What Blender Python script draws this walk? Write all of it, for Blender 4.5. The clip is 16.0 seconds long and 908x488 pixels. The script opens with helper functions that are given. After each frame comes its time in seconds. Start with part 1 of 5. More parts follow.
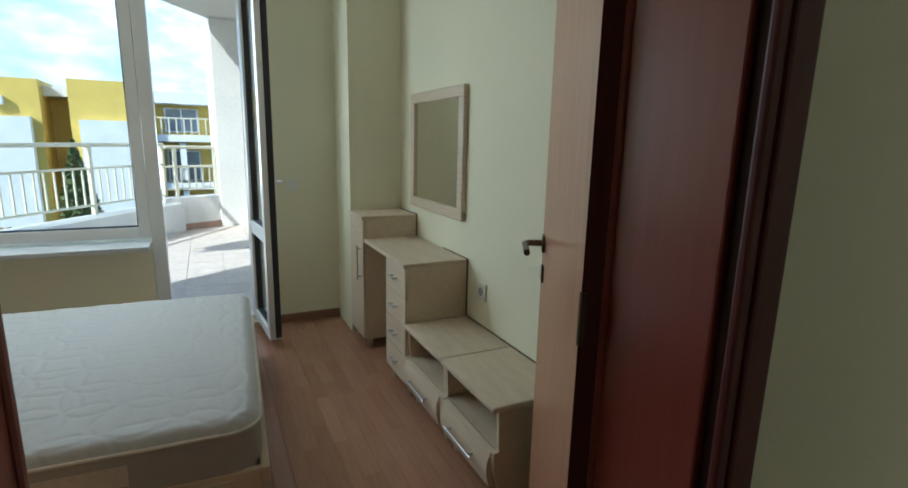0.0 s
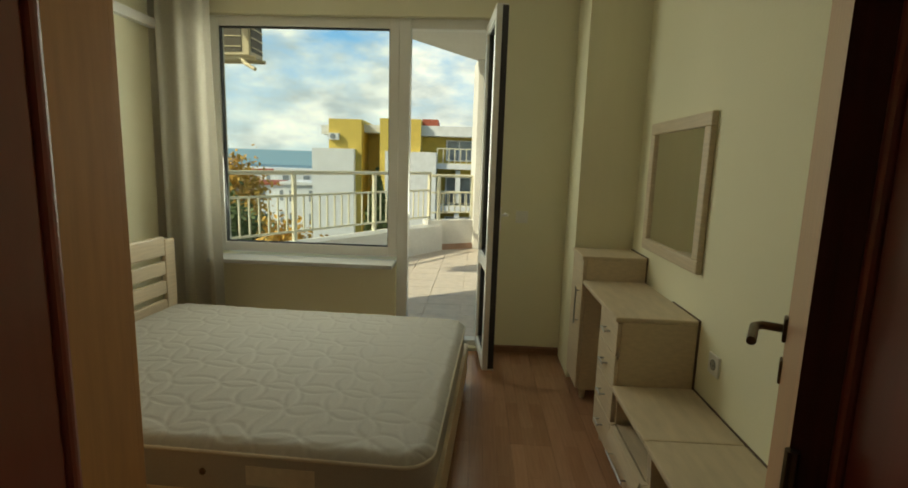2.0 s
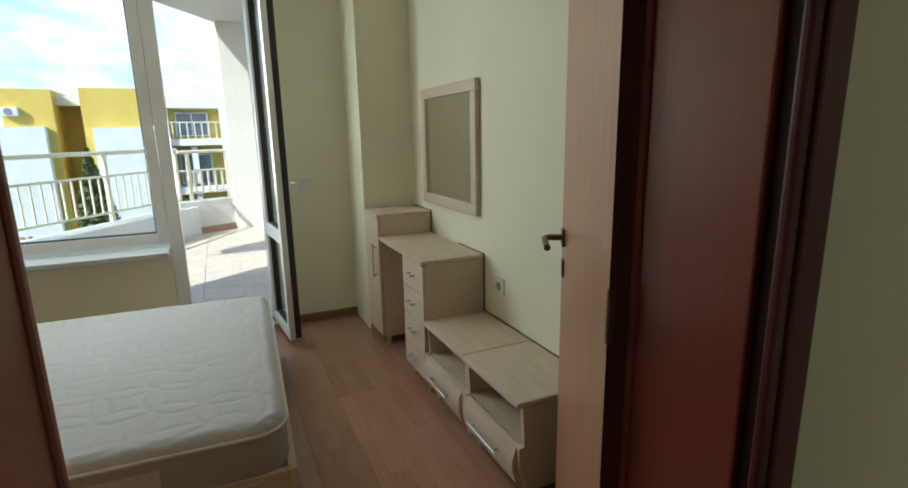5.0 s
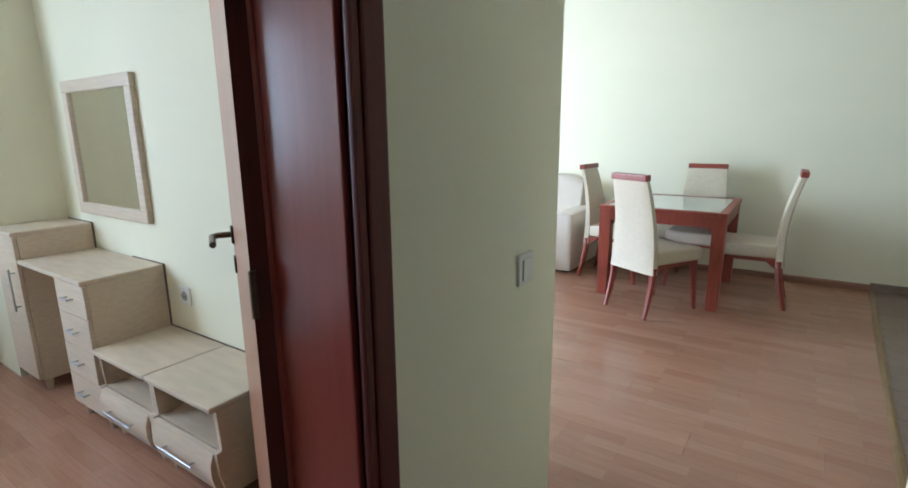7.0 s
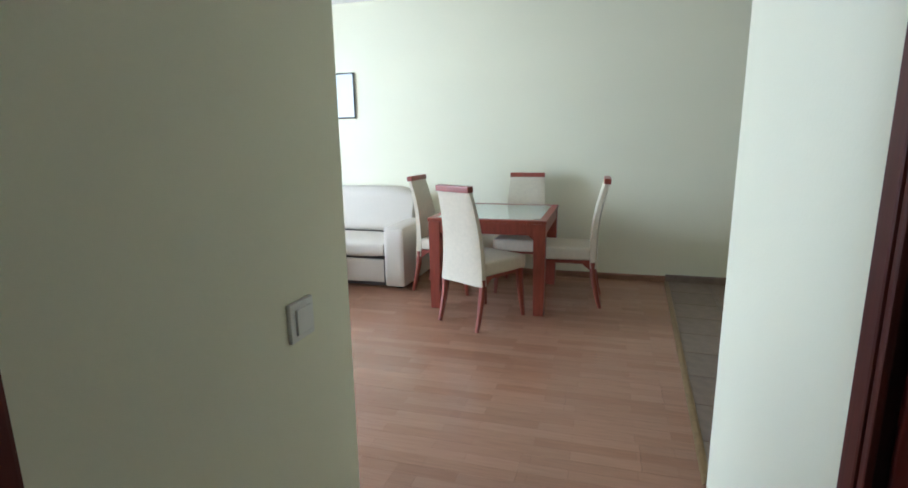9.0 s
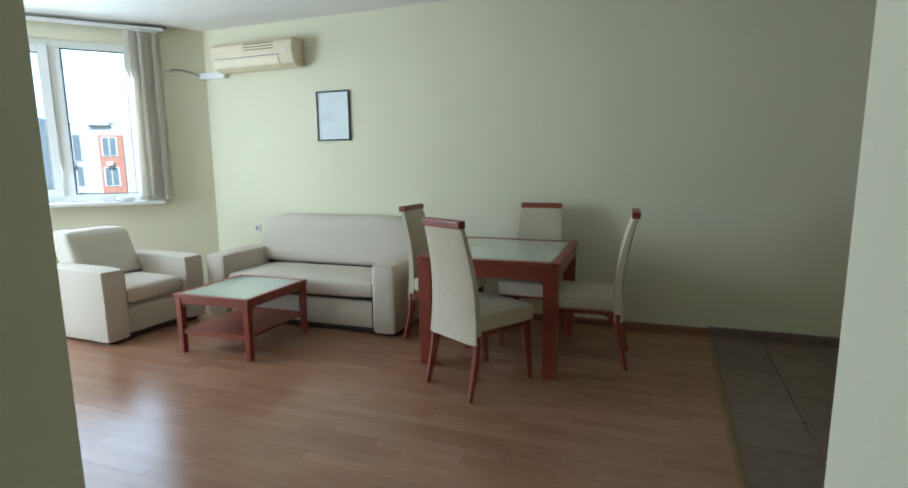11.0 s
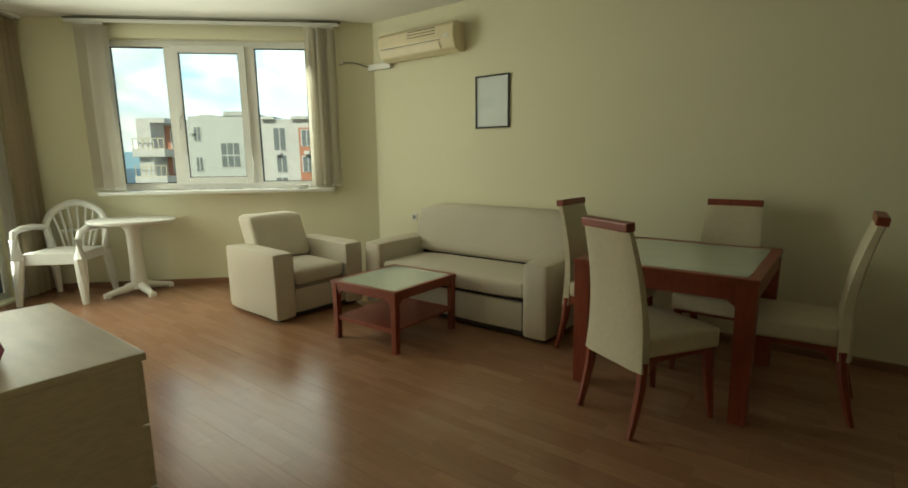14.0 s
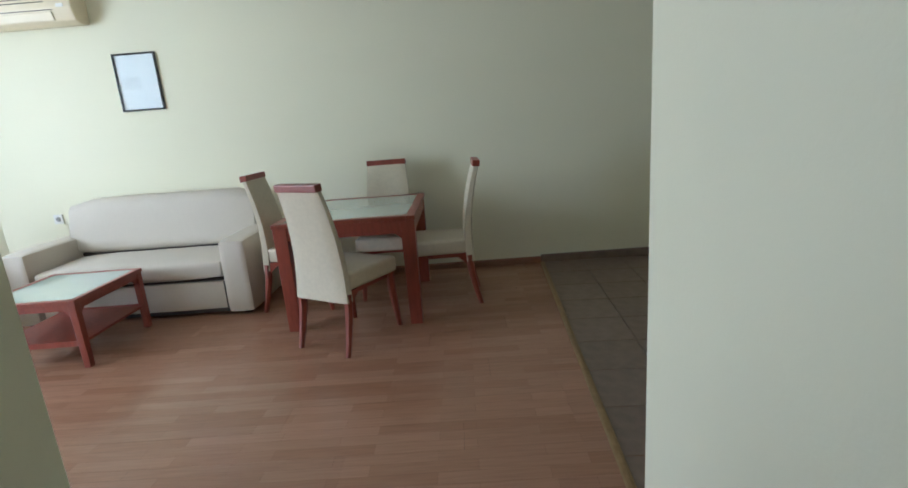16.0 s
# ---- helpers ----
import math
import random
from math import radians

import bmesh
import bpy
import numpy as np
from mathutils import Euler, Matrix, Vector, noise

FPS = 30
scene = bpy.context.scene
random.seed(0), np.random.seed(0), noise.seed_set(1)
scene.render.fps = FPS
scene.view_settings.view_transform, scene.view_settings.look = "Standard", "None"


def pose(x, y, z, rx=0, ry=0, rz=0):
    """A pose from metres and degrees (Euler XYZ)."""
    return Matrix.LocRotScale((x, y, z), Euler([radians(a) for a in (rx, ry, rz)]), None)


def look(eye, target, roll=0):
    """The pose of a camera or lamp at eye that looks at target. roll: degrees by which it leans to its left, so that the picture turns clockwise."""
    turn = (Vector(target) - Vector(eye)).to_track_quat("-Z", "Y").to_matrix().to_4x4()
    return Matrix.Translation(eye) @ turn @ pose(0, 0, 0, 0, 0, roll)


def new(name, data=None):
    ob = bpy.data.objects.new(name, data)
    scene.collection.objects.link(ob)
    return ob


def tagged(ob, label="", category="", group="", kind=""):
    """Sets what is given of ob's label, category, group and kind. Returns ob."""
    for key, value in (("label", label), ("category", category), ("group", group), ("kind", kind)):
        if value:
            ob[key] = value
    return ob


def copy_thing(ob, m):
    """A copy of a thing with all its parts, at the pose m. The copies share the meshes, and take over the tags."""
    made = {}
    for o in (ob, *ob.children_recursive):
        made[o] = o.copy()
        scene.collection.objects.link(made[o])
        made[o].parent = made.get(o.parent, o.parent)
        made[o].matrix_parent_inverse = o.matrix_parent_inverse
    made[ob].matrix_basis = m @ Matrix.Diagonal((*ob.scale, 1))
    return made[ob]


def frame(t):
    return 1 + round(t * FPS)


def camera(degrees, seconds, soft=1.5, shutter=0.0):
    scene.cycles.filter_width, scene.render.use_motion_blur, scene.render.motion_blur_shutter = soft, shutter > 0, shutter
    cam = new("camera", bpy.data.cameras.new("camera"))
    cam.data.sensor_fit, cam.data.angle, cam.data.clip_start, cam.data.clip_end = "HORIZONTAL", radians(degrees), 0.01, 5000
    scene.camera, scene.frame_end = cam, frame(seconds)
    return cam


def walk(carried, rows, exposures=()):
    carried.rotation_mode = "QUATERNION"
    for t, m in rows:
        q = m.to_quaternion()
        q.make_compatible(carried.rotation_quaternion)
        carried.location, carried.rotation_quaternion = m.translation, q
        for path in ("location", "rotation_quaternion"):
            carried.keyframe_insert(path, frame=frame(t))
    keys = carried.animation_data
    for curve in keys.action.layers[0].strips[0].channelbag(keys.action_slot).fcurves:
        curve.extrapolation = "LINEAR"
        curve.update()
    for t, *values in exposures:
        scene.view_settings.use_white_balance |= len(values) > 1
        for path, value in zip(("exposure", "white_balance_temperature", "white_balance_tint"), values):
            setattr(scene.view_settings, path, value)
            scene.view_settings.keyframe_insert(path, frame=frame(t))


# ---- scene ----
cam = camera(83.6, 16.0, soft=1.7)
PATH = [
    (0, (-0.217, 0.115, 1.283), (0.639, 1.879, 0.887), 1.3),
    (0.5, (-0.175, 0.196, 1.302), (0.438, 2.063, 0.932), 0.9),
    (1, (-0.142, 0.278, 1.311), (0.204, 2.22, 0.979), 1.1),
    (1.5, (-0.078, 0.279, 1.317), (0.02, 2.252, 1.002), 1.6),
    (2, (0.002, 0.256, 1.317), (-0.088, 2.229, 1.003), 1.8),
    (2.5, (0.046, 0.233, 1.305), (-0.136, 2.197, 0.971), 1.7),
    (3, (0.028, 0.238, 1.295), (-0.108, 2.202, 0.946), 1.5),
    (3.2, (-0.013, 0.253, 1.294), (-0.1, 2.22, 0.945), 1.3),
    (5.5, (-0.241, 0.069, 1.295), (0.827, 1.703, 0.859), -0.8),
    (6, (-0.245, 0.004, 1.28), (1.047, 1.471, 0.858), -0.3),
    (6.5, (-0.228, -0.038, 1.288), (1.263, 1.227, 0.868), -0.4),
    (7, (-0.209, -0.058, 1.286), (1.414, 1.03, 0.858), -0.5),
    (7.5, (-0.202, -0.08, 1.291), (1.527, 0.824, 0.852), -0.7),
    (8, (-0.157, -0.090, 1.294), (1.646, 0.652, 0.847), -1.1),
    (8.5, (-0.062, -0.088, 1.296), (1.802, 0.498, 0.868), -1.2),
    (10.8, (0.74, -0.106, 1.288), (2.625, 0.489, 0.983), -0.5),
    (11, (0.79, -0.108, 1.281), (2.651, 0.559, 0.983), -0.5),
    (11.5, (0.931, -0.035, 1.295), (2.716, 0.815, 0.997), -0.8),
    (12, (1.039, 0.026, 1.308), (2.703, 1.096, 1.014), -0.4),
    (12.5, (1.111, 0.016, 1.299), (2.651, 1.26, 1.012), 0.7),
    (13, (1.138, 0.007, 1.291), (2.565, 1.377, 0.997), 1.2),
    (13.5, (1.146, 0.007, 1.289), (2.561, 1.387, 0.984), 0.9),
    (14, (1.119, 0.019, 1.291), (2.675, 1.229, 0.952), -0.7),
    (14.5, (1.053, 0.021, 1.281), (2.77, 0.971, 0.896), -2.4),
    (15, (0.945, -0.01, 1.27), (2.77, 0.685, 0.838), -3.2),
    (15.5, (0.753, -0.035, 1.284), (2.65, 0.393, 0.816), -4.2),
    (16, (0.63, -0.009, 1.282), (2.571, 0.037, 0.804), -4.4),
]
EXPOSURES = [(0.0, 0.55, 5500, 0), (0.5, 0.27, 6300, -3), (1.0, -0.08, 7700, -6), (1.5, -0.25, 8200, -6), (2.0, -0.1, 8400, -6), (3.2, -0.15, 8400, -6), (4.2, 0.2, 7000, -2), (5.5, 1.05, 5600, 3),
             (6.2, 1.60, 5100, 8), (8.5, 1.46, 5050, 9), (10.8, 0.55, 5200, 2), (11.4, 0.10, 5900, -1), (12.0, -0.32, 7300, -7), (12.4, -0.62, 8200, -9), (13.8, -0.64, 8200, -9), (14.7, 0.03, 6900, -5),
             (15.3, 0.48, 6000, 3), (16.0, 0.70, 5250, 8)]
walk(cam, [(t, look(eye, target, roll)) for t, eye, target, roll in PATH], EXPOSURES)

# ---- world, sun, large lights ----
world = bpy.data.worlds.new("world")
scene.world = world
world.use_nodes = True
wn = world.node_tree.nodes
sky = wn.new("ShaderNodeTexSky")
sky.sky_type = "NISHITA"
sky.sun_disc = False
sky.sun_elevation, sky.sun_rotation = radians(36), radians(-123.5)
world.node_tree.links.new(sky.outputs[0], wn["Background"].inputs[0])
wn["Background"].inputs[1].default_value = 0.13


def sun_lamp():
    data = bpy.data.lights.new("sun", "SUN")
    data.energy, data.angle, data.color = 4.0, radians(0.6), (1.0, 0.95, 0.86)
    ob = new("sun", data)
    ob.matrix_world = look((-8.34, -5.52, 7.3), (0, 0, 0))


def window_light(name, place, aim, width, height, watts, spread=180):
    data = bpy.data.lights.new(name, "AREA")
    data.shape, data.size, data.size_y, data.energy, data.color = "RECTANGLE", width, height, watts, (0.93, 0.97, 1.0)
    data.spread = radians(spread)
    ob = new(name, data)
    ob.matrix_world = look(place, aim)


sun_lamp()
window_light("bedroom_sky_light", (-0.95, 3.745, 1.55), (-0.95, 0, 1.1), 1.75, 1.20, 22.5)
window_light("living_sky_light", (3.893, 5.043, 1.75), (2.6, 3.75, 1.35), 1.7, 1.2, 26)
window_light("living_door_light", (1.87, 5.68, 1.35), (4.6, 0.9, 1.25), 1.2, 2.1, 52, 140)

# ---- materials ----


def mat(name, color, rough=0.5, metal=0.0, grain=0.0, scale=30.0, stretch=(1, 1, 1), bump=0.0, bump_scale=200.0, vary=0.0, coat=0.0,
        stain=0.0, space="Object", trans=0.0, alpha=1.0):
    """Principled material with a fine grain, large soft stains, a bump and a per-object change."""
    m = bpy.data.materials.new(name)
    m.use_nodes = True
    n, l = m.node_tree.nodes, m.node_tree.links
    p = n["Principled BSDF"]
    p.inputs["Roughness"].default_value = rough
    p.inputs["Metallic"].default_value = metal
    p.inputs["Coat Weight"].default_value = coat
    p.inputs["Coat Roughness"].default_value = 0.12
    p.inputs["Transmission Weight"].default_value = trans
    p.inputs["Alpha"].default_value = alpha
    tc = n.new("ShaderNodeTexCoord")
    mp = n.new("ShaderNodeMapping")
    mp.inputs["Scale"].default_value = stretch
    l.new(tc.outputs[space], mp.inputs[0])
    base = n.new("ShaderNodeRGB")
    base.outputs[0].default_value = (*color, 1)
    out = base.outputs[0]

    def mult(value, low, high):
        r = n.new("ShaderNodeMapRange")
        r.inputs[1].default_value, r.inputs[2].default_value, r.inputs[3].default_value, r.inputs[4].default_value = 0.25, 0.75, low, high
        l.new(value, r.inputs[0])
        mx = n.new("ShaderNodeMix")
        mx.data_type, mx.blend_type = "RGBA", "MULTIPLY"
        mx.inputs[0].default_value = 1
        l.new(out, mx.inputs[6])
        l.new(r.outputs[0], mx.inputs[7])
        return mx.outputs[2]

    if grain:
        t = n.new("ShaderNodeTexNoise")
        t.inputs["Scale"].default_value, t.inputs["Detail"].default_value = scale, 5
        l.new(mp.outputs[0], t.inputs[0])
        out = mult(t.outputs[0], 1 - grain, 1 + grain * 0.5)
    if stain:
        t = n.new("ShaderNodeTexNoise")
        t.inputs["Scale"].default_value, t.inputs["Detail"].default_value = 1.7, 4
        l.new(tc.outputs[space], t.inputs[0])
        out = mult(t.outputs[0], 1 - stain, 1 + stain * 0.3)
        r = n.new("ShaderNodeMapRange")
        r.inputs[3].default_value, r.inputs[4].default_value = max(0, rough - 0.08), min(1, rough + 0.08)
        l.new(t.outputs[0], r.inputs[0])
        l.new(r.outputs[0], p.inputs["Roughness"])
    if vary:
        oi = n.new("ShaderNodeObjectInfo")
        r = n.new("ShaderNodeMapRange")
        r.inputs[3].default_value, r.inputs[4].default_value = 1 - vary, 1 + vary
        l.new(oi.outputs["Random"], r.inputs[0])
        mx = n.new("ShaderNodeMix")
        mx.data_type, mx.blend_type = "RGBA", "MULTIPLY"
        mx.inputs[0].default_value = 1
        l.new(out, mx.inputs[6])
        l.new(r.outputs[0], mx.inputs[7])
        out = mx.outputs[2]
    l.new(out, p.inputs["Base Color"])
    if bump:
        t = n.new("ShaderNodeTexNoise")
        t.inputs["Scale"].default_value, t.inputs["Detail"].default_value = bump_scale, 3
        l.new(mp.outputs[0], t.inputs[0])
        b = n.new("ShaderNodeBump")
        b.inputs["Strength"].default_value, b.inputs["Distance"].default_value = bump, 0.002
        l.new(t.outputs[0], b.inputs["Height"])
        l.new(b.outputs[0], p.inputs["Normal"])
    return m


def laminate():
    """Three-strip laminate: short strips across each board with their own tone, fine grain along y."""
    m = bpy.data.materials.new("laminate")
    m.use_nodes = True
    n, l = m.node_tree.nodes, m.node_tree.links
    p = n["Principled BSDF"]
    g = n.new("ShaderNodeNewGeometry")
    sep = n.new("ShaderNodeMapping")
    sep.inputs["Rotation"].default_value = (0, 0, radians(90))
    l.new(g.outputs["Position"], sep.inputs[0])
    br = n.new("ShaderNodeTexBrick")
    br.inputs["Color1"].default_value = (0.312, 0.162, 0.096, 1)
    br.inputs["Color2"].default_value = (0.380, 0.205, 0.128, 1)
    br.inputs["Mortar"].default_value = (0.25, 0.13, 0.08, 1)
    br.inputs["Scale"].default_value = 1.0
    br.inputs["Brick Width"].default_value, br.inputs["Row Height"].default_value = 0.42, 0.065
    br.inputs["Mortar Size"].default_value, br.inputs["Mortar Smooth"].default_value = 0.0008, 0.4
    br.offset, br.offset_frequency = 0.37, 2
    l.new(sep.outputs[0], br.inputs[0])
    mp = n.new("ShaderNodeMapping")
    mp.inputs["Scale"].default_value = (60, 3.5, 1)
    l.new(g.outputs["Position"], mp.inputs[0])
    no = n.new("ShaderNodeTexNoise")
    no.inputs["Scale"].default_value, no.inputs["Detail"].default_value = 1.5, 6
    l.new(mp.outputs[0], no.inputs[0])
    r = n.new("ShaderNodeMapRange")
    r.inputs[1].default_value, r.inputs[2].default_value, r.inputs[3].default_value, r.inputs[4].default_value = 0.3, 0.7, 0.90, 1.07
    l.new(no.outputs[0], r.inputs[0])
    oi = n.new("ShaderNodeObjectInfo")
    r2 = n.new("ShaderNodeMapRange")
    r2.inputs[3].default_value, r2.inputs[4].default_value = 0.94, 1.06
    l.new(oi.outputs["Random"], r2.inputs[0])
    prev = br.outputs[0]
    for v in (r, r2):
        mx = n.new("ShaderNodeMix")
        mx.data_type, mx.blend_type = "RGBA", "MULTIPLY"
        mx.inputs[0].default_value = 1
        l.new(prev, mx.inputs[6])
        l.new(v.outputs[0], mx.inputs[7])
        prev = mx.outputs[2]
    l.new(prev, p.inputs["Base Color"])
    wear = n.new("ShaderNodeTexNoise")
    wear.inputs["Scale"].default_value = 2.2
    l.new(g.outputs["Position"], wear.inputs[0])
    r3 = n.new("ShaderNodeMapRange")
    r3.inputs[3].default_value, r3.inputs[4].default_value = 0.19, 0.25
    p.inputs["Specular IOR Level"].default_value = 0.38
    l.new(wear.outputs[0], r3.inputs[0])
    l.new(r3.outputs[0], p.inputs["Roughness"])
    b = n.new("ShaderNodeBump")
    b.inputs["Strength"].default_value, b.inputs["Distance"].default_value = 0.12, 0.001
    l.new(no.outputs[0], b.inputs["Height"])
    l.new(b.outputs[0], p.inputs["Normal"])
    return m


def clear_glass(name, tint=(1, 1, 1)):
    """A thin pane: mostly see-through, with a mirror share that grows at grazing angles."""
    m = bpy.data.materials.new(name)
    m.use_nodes = True
    n, l = m.node_tree.nodes, m.node_tree.links
    n.remove(n["Principled BSDF"])
    tr, gl, mx, lw = n.new("ShaderNodeBsdfTransparent"), n.new("ShaderNodeBsdfGlossy"), n.new("ShaderNodeMixShader"), n.new("ShaderNodeLayerWeight")
    tr.inputs[0].default_value = (*tint, 1)
    gl.inputs["Roughness"].default_value = 0.02
    lw.inputs["Blend"].default_value = 0.5
    pw, ad = n.new("ShaderNodeMath"), n.new("ShaderNodeMath")
    pw.operation, pw.inputs[1].default_value = "POWER", 5.0
    ad.operation, ad.inputs[1].default_value, ad.inputs[2].default_value = "MULTIPLY_ADD", 0.45, 0.022
    l.new(lw.outputs["Facing"], pw.inputs[0])
    l.new(pw.outputs[0], ad.inputs[0])
    l.new(ad.outputs[0], mx.inputs[0])
    l.new(tr.outputs[0], mx.inputs[1])
    l.new(gl.outputs[0], mx.inputs[2])
    l.new(mx.outputs[0], n["Material Output"].inputs[0])
    return m


def cloth(name, color, thin=0.35, fold=60):
    """Woven curtain cloth that lets part of the light through."""
    m = mat(name, color, 0.9, grain=0.10, scale=fold, bump=0.15, bump_scale=900)
    n, l = m.node_tree.nodes, m.node_tree.links
    t, mx = n.new("ShaderNodeBsdfTranslucent"), n.new("ShaderNodeMixShader")
    t.inputs[0].default_value = (*color, 1)
    mx.inputs[0].default_value = thin
    l.new(n["Principled BSDF"].outputs[0], mx.inputs[1])
    l.new(t.outputs[0], mx.inputs[2])
    l.new(mx.outputs[0], n["Material Output"].inputs[0])
    return m


PLASTER = mat("cream_plaster", (0.79, 0.756, 0.565), 0.85, stain=0.09, bump=0.25, bump_scale=70, space="Generated")
PLASTER.node_tree.nodes["Mapping"].inputs["Scale"].default_value = (3, 3, 3)
CEILING = mat("white_ceiling_paint", (0.84, 0.82, 0.78), 0.9, stain=0.04, bump=0.15, bump_scale=90)
RENDER = mat("white_facade_render", (0.80, 0.79, 0.76), 0.9, grain=0.06, scale=25, stain=0.08, bump=0.4, bump_scale=120)
LAMINATE = laminate()
SKIRT = mat("wood_skirting", (0.26, 0.13, 0.075), 0.4, grain=0.25, scale=8, stretch=(1, 1, 12))
TILE = mat("grey_brown_floor_tile", (0.215, 0.155, 0.118), 0.35, grain=0.22, scale=14, stain=0.2, vary=0.10, bump=0.15, bump_scale=60)
GROUT = mat("dark_grout", (0.10, 0.09, 0.08), 0.9, grain=0.2, scale=80)
BRASS = mat("worn_brass_strip", (0.34, 0.23, 0.12), 0.35, metal=0.7, grain=0.2, scale=30)
MAPLE = mat("pale_maple_board", (0.62, 0.51, 0.37), 0.42, grain=0.13, scale=9, stretch=(3, 0.7, 9), stain=0.04, bump=0.04, bump_scale=90)
MAPLE_IN = mat("maple_board_edge", (0.56, 0.45, 0.32), 0.5, grain=0.12, scale=10, stretch=(2, 2, 8))
BACKBOARD = mat("dark_gap_edge", (0.16, 0.115, 0.085), 0.8, grain=0.1)
MAHOGANY = mat("mahogany_veneer", (0.25, 0.050, 0.038), 0.28, grain=0.13, scale=5, stretch=(12, 12, 0.7), coat=0.4, bump=0.03, bump_scale=40)
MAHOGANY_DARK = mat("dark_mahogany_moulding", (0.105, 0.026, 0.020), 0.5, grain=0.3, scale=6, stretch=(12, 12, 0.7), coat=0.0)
# lighter copy of MAHOGANY: the window's grazing sheen is in the base colour
DOOR_VENEER = mat("sheen_lit_door_veneer", (0.40, 0.19, 0.10), 0.42, grain=0.22, scale=5, stretch=(12, 12, 0.7), coat=0.2, bump=0.02, bump_scale=40)
# white sill whose shade is put into a grey base colour
SILL = mat("shade_greyed_sill", (0.50, 0.50, 0.49), 0.35, grain=0.08, scale=6, stain=0.1)
# near-black colour holds the shadow in the gap beside the casing
GROOVE_SHADE = mat("dark_groove_shade", (0.036, 0.012, 0.010), 0.6, grain=0.2)
BEECH = mat("warm_beech_board", (0.50, 0.26, 0.11), 0.5, grain=0.15, scale=6, stretch=(8, 8, 0.8))
CHERRY = mat("cherry_stained_wood", (0.25, 0.050, 0.028), 0.42, grain=0.24, scale=8, stretch=(6, 6, 1.2), coat=0.06)
LEATHER = mat("cream_leatherette", (0.62, 0.55, 0.41), 0.5, grain=0.07, scale=40, stain=0.06, bump=0.3, bump_scale=260)
SOFA = mat("beige_upholstery_fabric", (0.62, 0.56, 0.47), 0.95, grain=0.10, scale=220, stain=0.07, bump=0.5, bump_scale=420)
# dark cloth seams; the same colour paints the shade under the seats
SEAM_SHADE = mat("dark_seam_and_base_shade", (0.06, 0.05, 0.045), 0.9, grain=0.2)
MATTRESS = mat("quilted_mattress_fabric", (0.40, 0.383, 0.35), 0.75, grain=0.06, scale=120, stain=0.06, bump=0.3, bump_scale=300)
PIPING = mat("mattress_piping", (0.60, 0.56, 0.47), 0.7, grain=0.1)
FROST = mat("frosted_glass_top", (0.50, 0.60, 0.54), 0.12, grain=0.04, scale=5, coat=0.8)
PVC = mat("white_pvc_frame", (0.80, 0.80, 0.78), 0.3, grain=0.03, scale=12, stain=0.03)
GASKET = mat("black_rubber_gasket", (0.03, 0.03, 0.035), 0.6, grain=0.1)
GLASS = clear_glass("window_glass", (0.96, 0.98, 0.98))
MIRROR = mat("silvered_mirror", (0.86, 0.87, 0.85), 0.02, metal=1.0)
STEEL = mat("brushed_steel", (0.48, 0.48, 0.48), 0.36, metal=1.0, grain=0.1, scale=60)
BRONZE = mat("dark_bronze_metal", (0.16, 0.12, 0.08), 0.35, metal=1.0, grain=0.2, scale=50)
PLASTIC = mat("white_moulded_plastic", (0.80, 0.80, 0.77), 0.38, grain=0.04, scale=20, stain=0.04)
SWITCH = mat("ivory_switch_plastic", (0.74, 0.72, 0.66), 0.35, grain=0.03)
SOCKET = mat("socket_hole", (0.30, 0.29, 0.27), 0.5, grain=0.05)
AC_CREAM = mat("yellowed_ac_plastic", (0.74, 0.64, 0.44), 0.4, grain=0.05, scale=10, stain=0.06)
AC_DARK = mat("ac_dark_slot", (0.10, 0.085, 0.06), 0.6, grain=0.1)
CURTAIN = cloth("beige_curtain", (0.58, 0.50, 0.36), 0.35)
VOILE = cloth("grey_voile_curtain", (0.63, 0.60, 0.53), 0.5)
BLIND = cloth("beige_blind_cloth", (0.86, 0.83, 0.76), 0.62)
BLACK = mat("black_gloss_plastic", (0.012, 0.012, 0.014), 0.2, grain=0.1)
IRON = mat("black_iron", (0.02, 0.018, 0.02), 0.5, metal=0.5, grain=0.2)
MAGENTA = mat("magenta_glass", (0.75, 0.02, 0.40), 0.15, grain=0.1, scale=20, coat=0.6)
BERRY = mat("berry_red_candle_wax", (0.30, 0.022, 0.075), 0.5, grain=0.3, scale=18, bump=0.5, bump_scale=40)
PAPER = mat("white_paper_print", (0.88, 0.88, 0.88), 0.7, grain=0.03, scale=8)
GREY_PRINT = mat("grey_print", (0.83, 0.835, 0.835), 0.7, grain=0.1, scale=20)
RAIL = mat("cream_painted_steel", (0.74, 0.71, 0.56), 0.45, grain=0.06, scale=20, stain=0.06)
TERRACE = mat("terrace_tile", (0.68, 0.60, 0.53), 0.55, grain=0.12, scale=12, vary=0.06)
TERRA_SKIRT = mat("terracotta_skirting_tile", (0.42, 0.26, 0.19), 0.55, grain=0.12, scale=12)
# the next four colours are paled or blued to carry distant haze
YELLOW = mat("hazed_yellow_house_paint", (0.68, 0.51, 0.13), 0.9, grain=0.10, scale=3, stain=0.1)
WHITE_HOUSE = mat("hazed_white_house_paint", (0.75, 0.78, 0.82), 0.9, grain=0.08, scale=3, stain=0.1)
ORANGE = mat("hazed_orange_red_house_paint", (0.62, 0.29, 0.21), 0.9, grain=0.1, scale=3, stain=0.08)
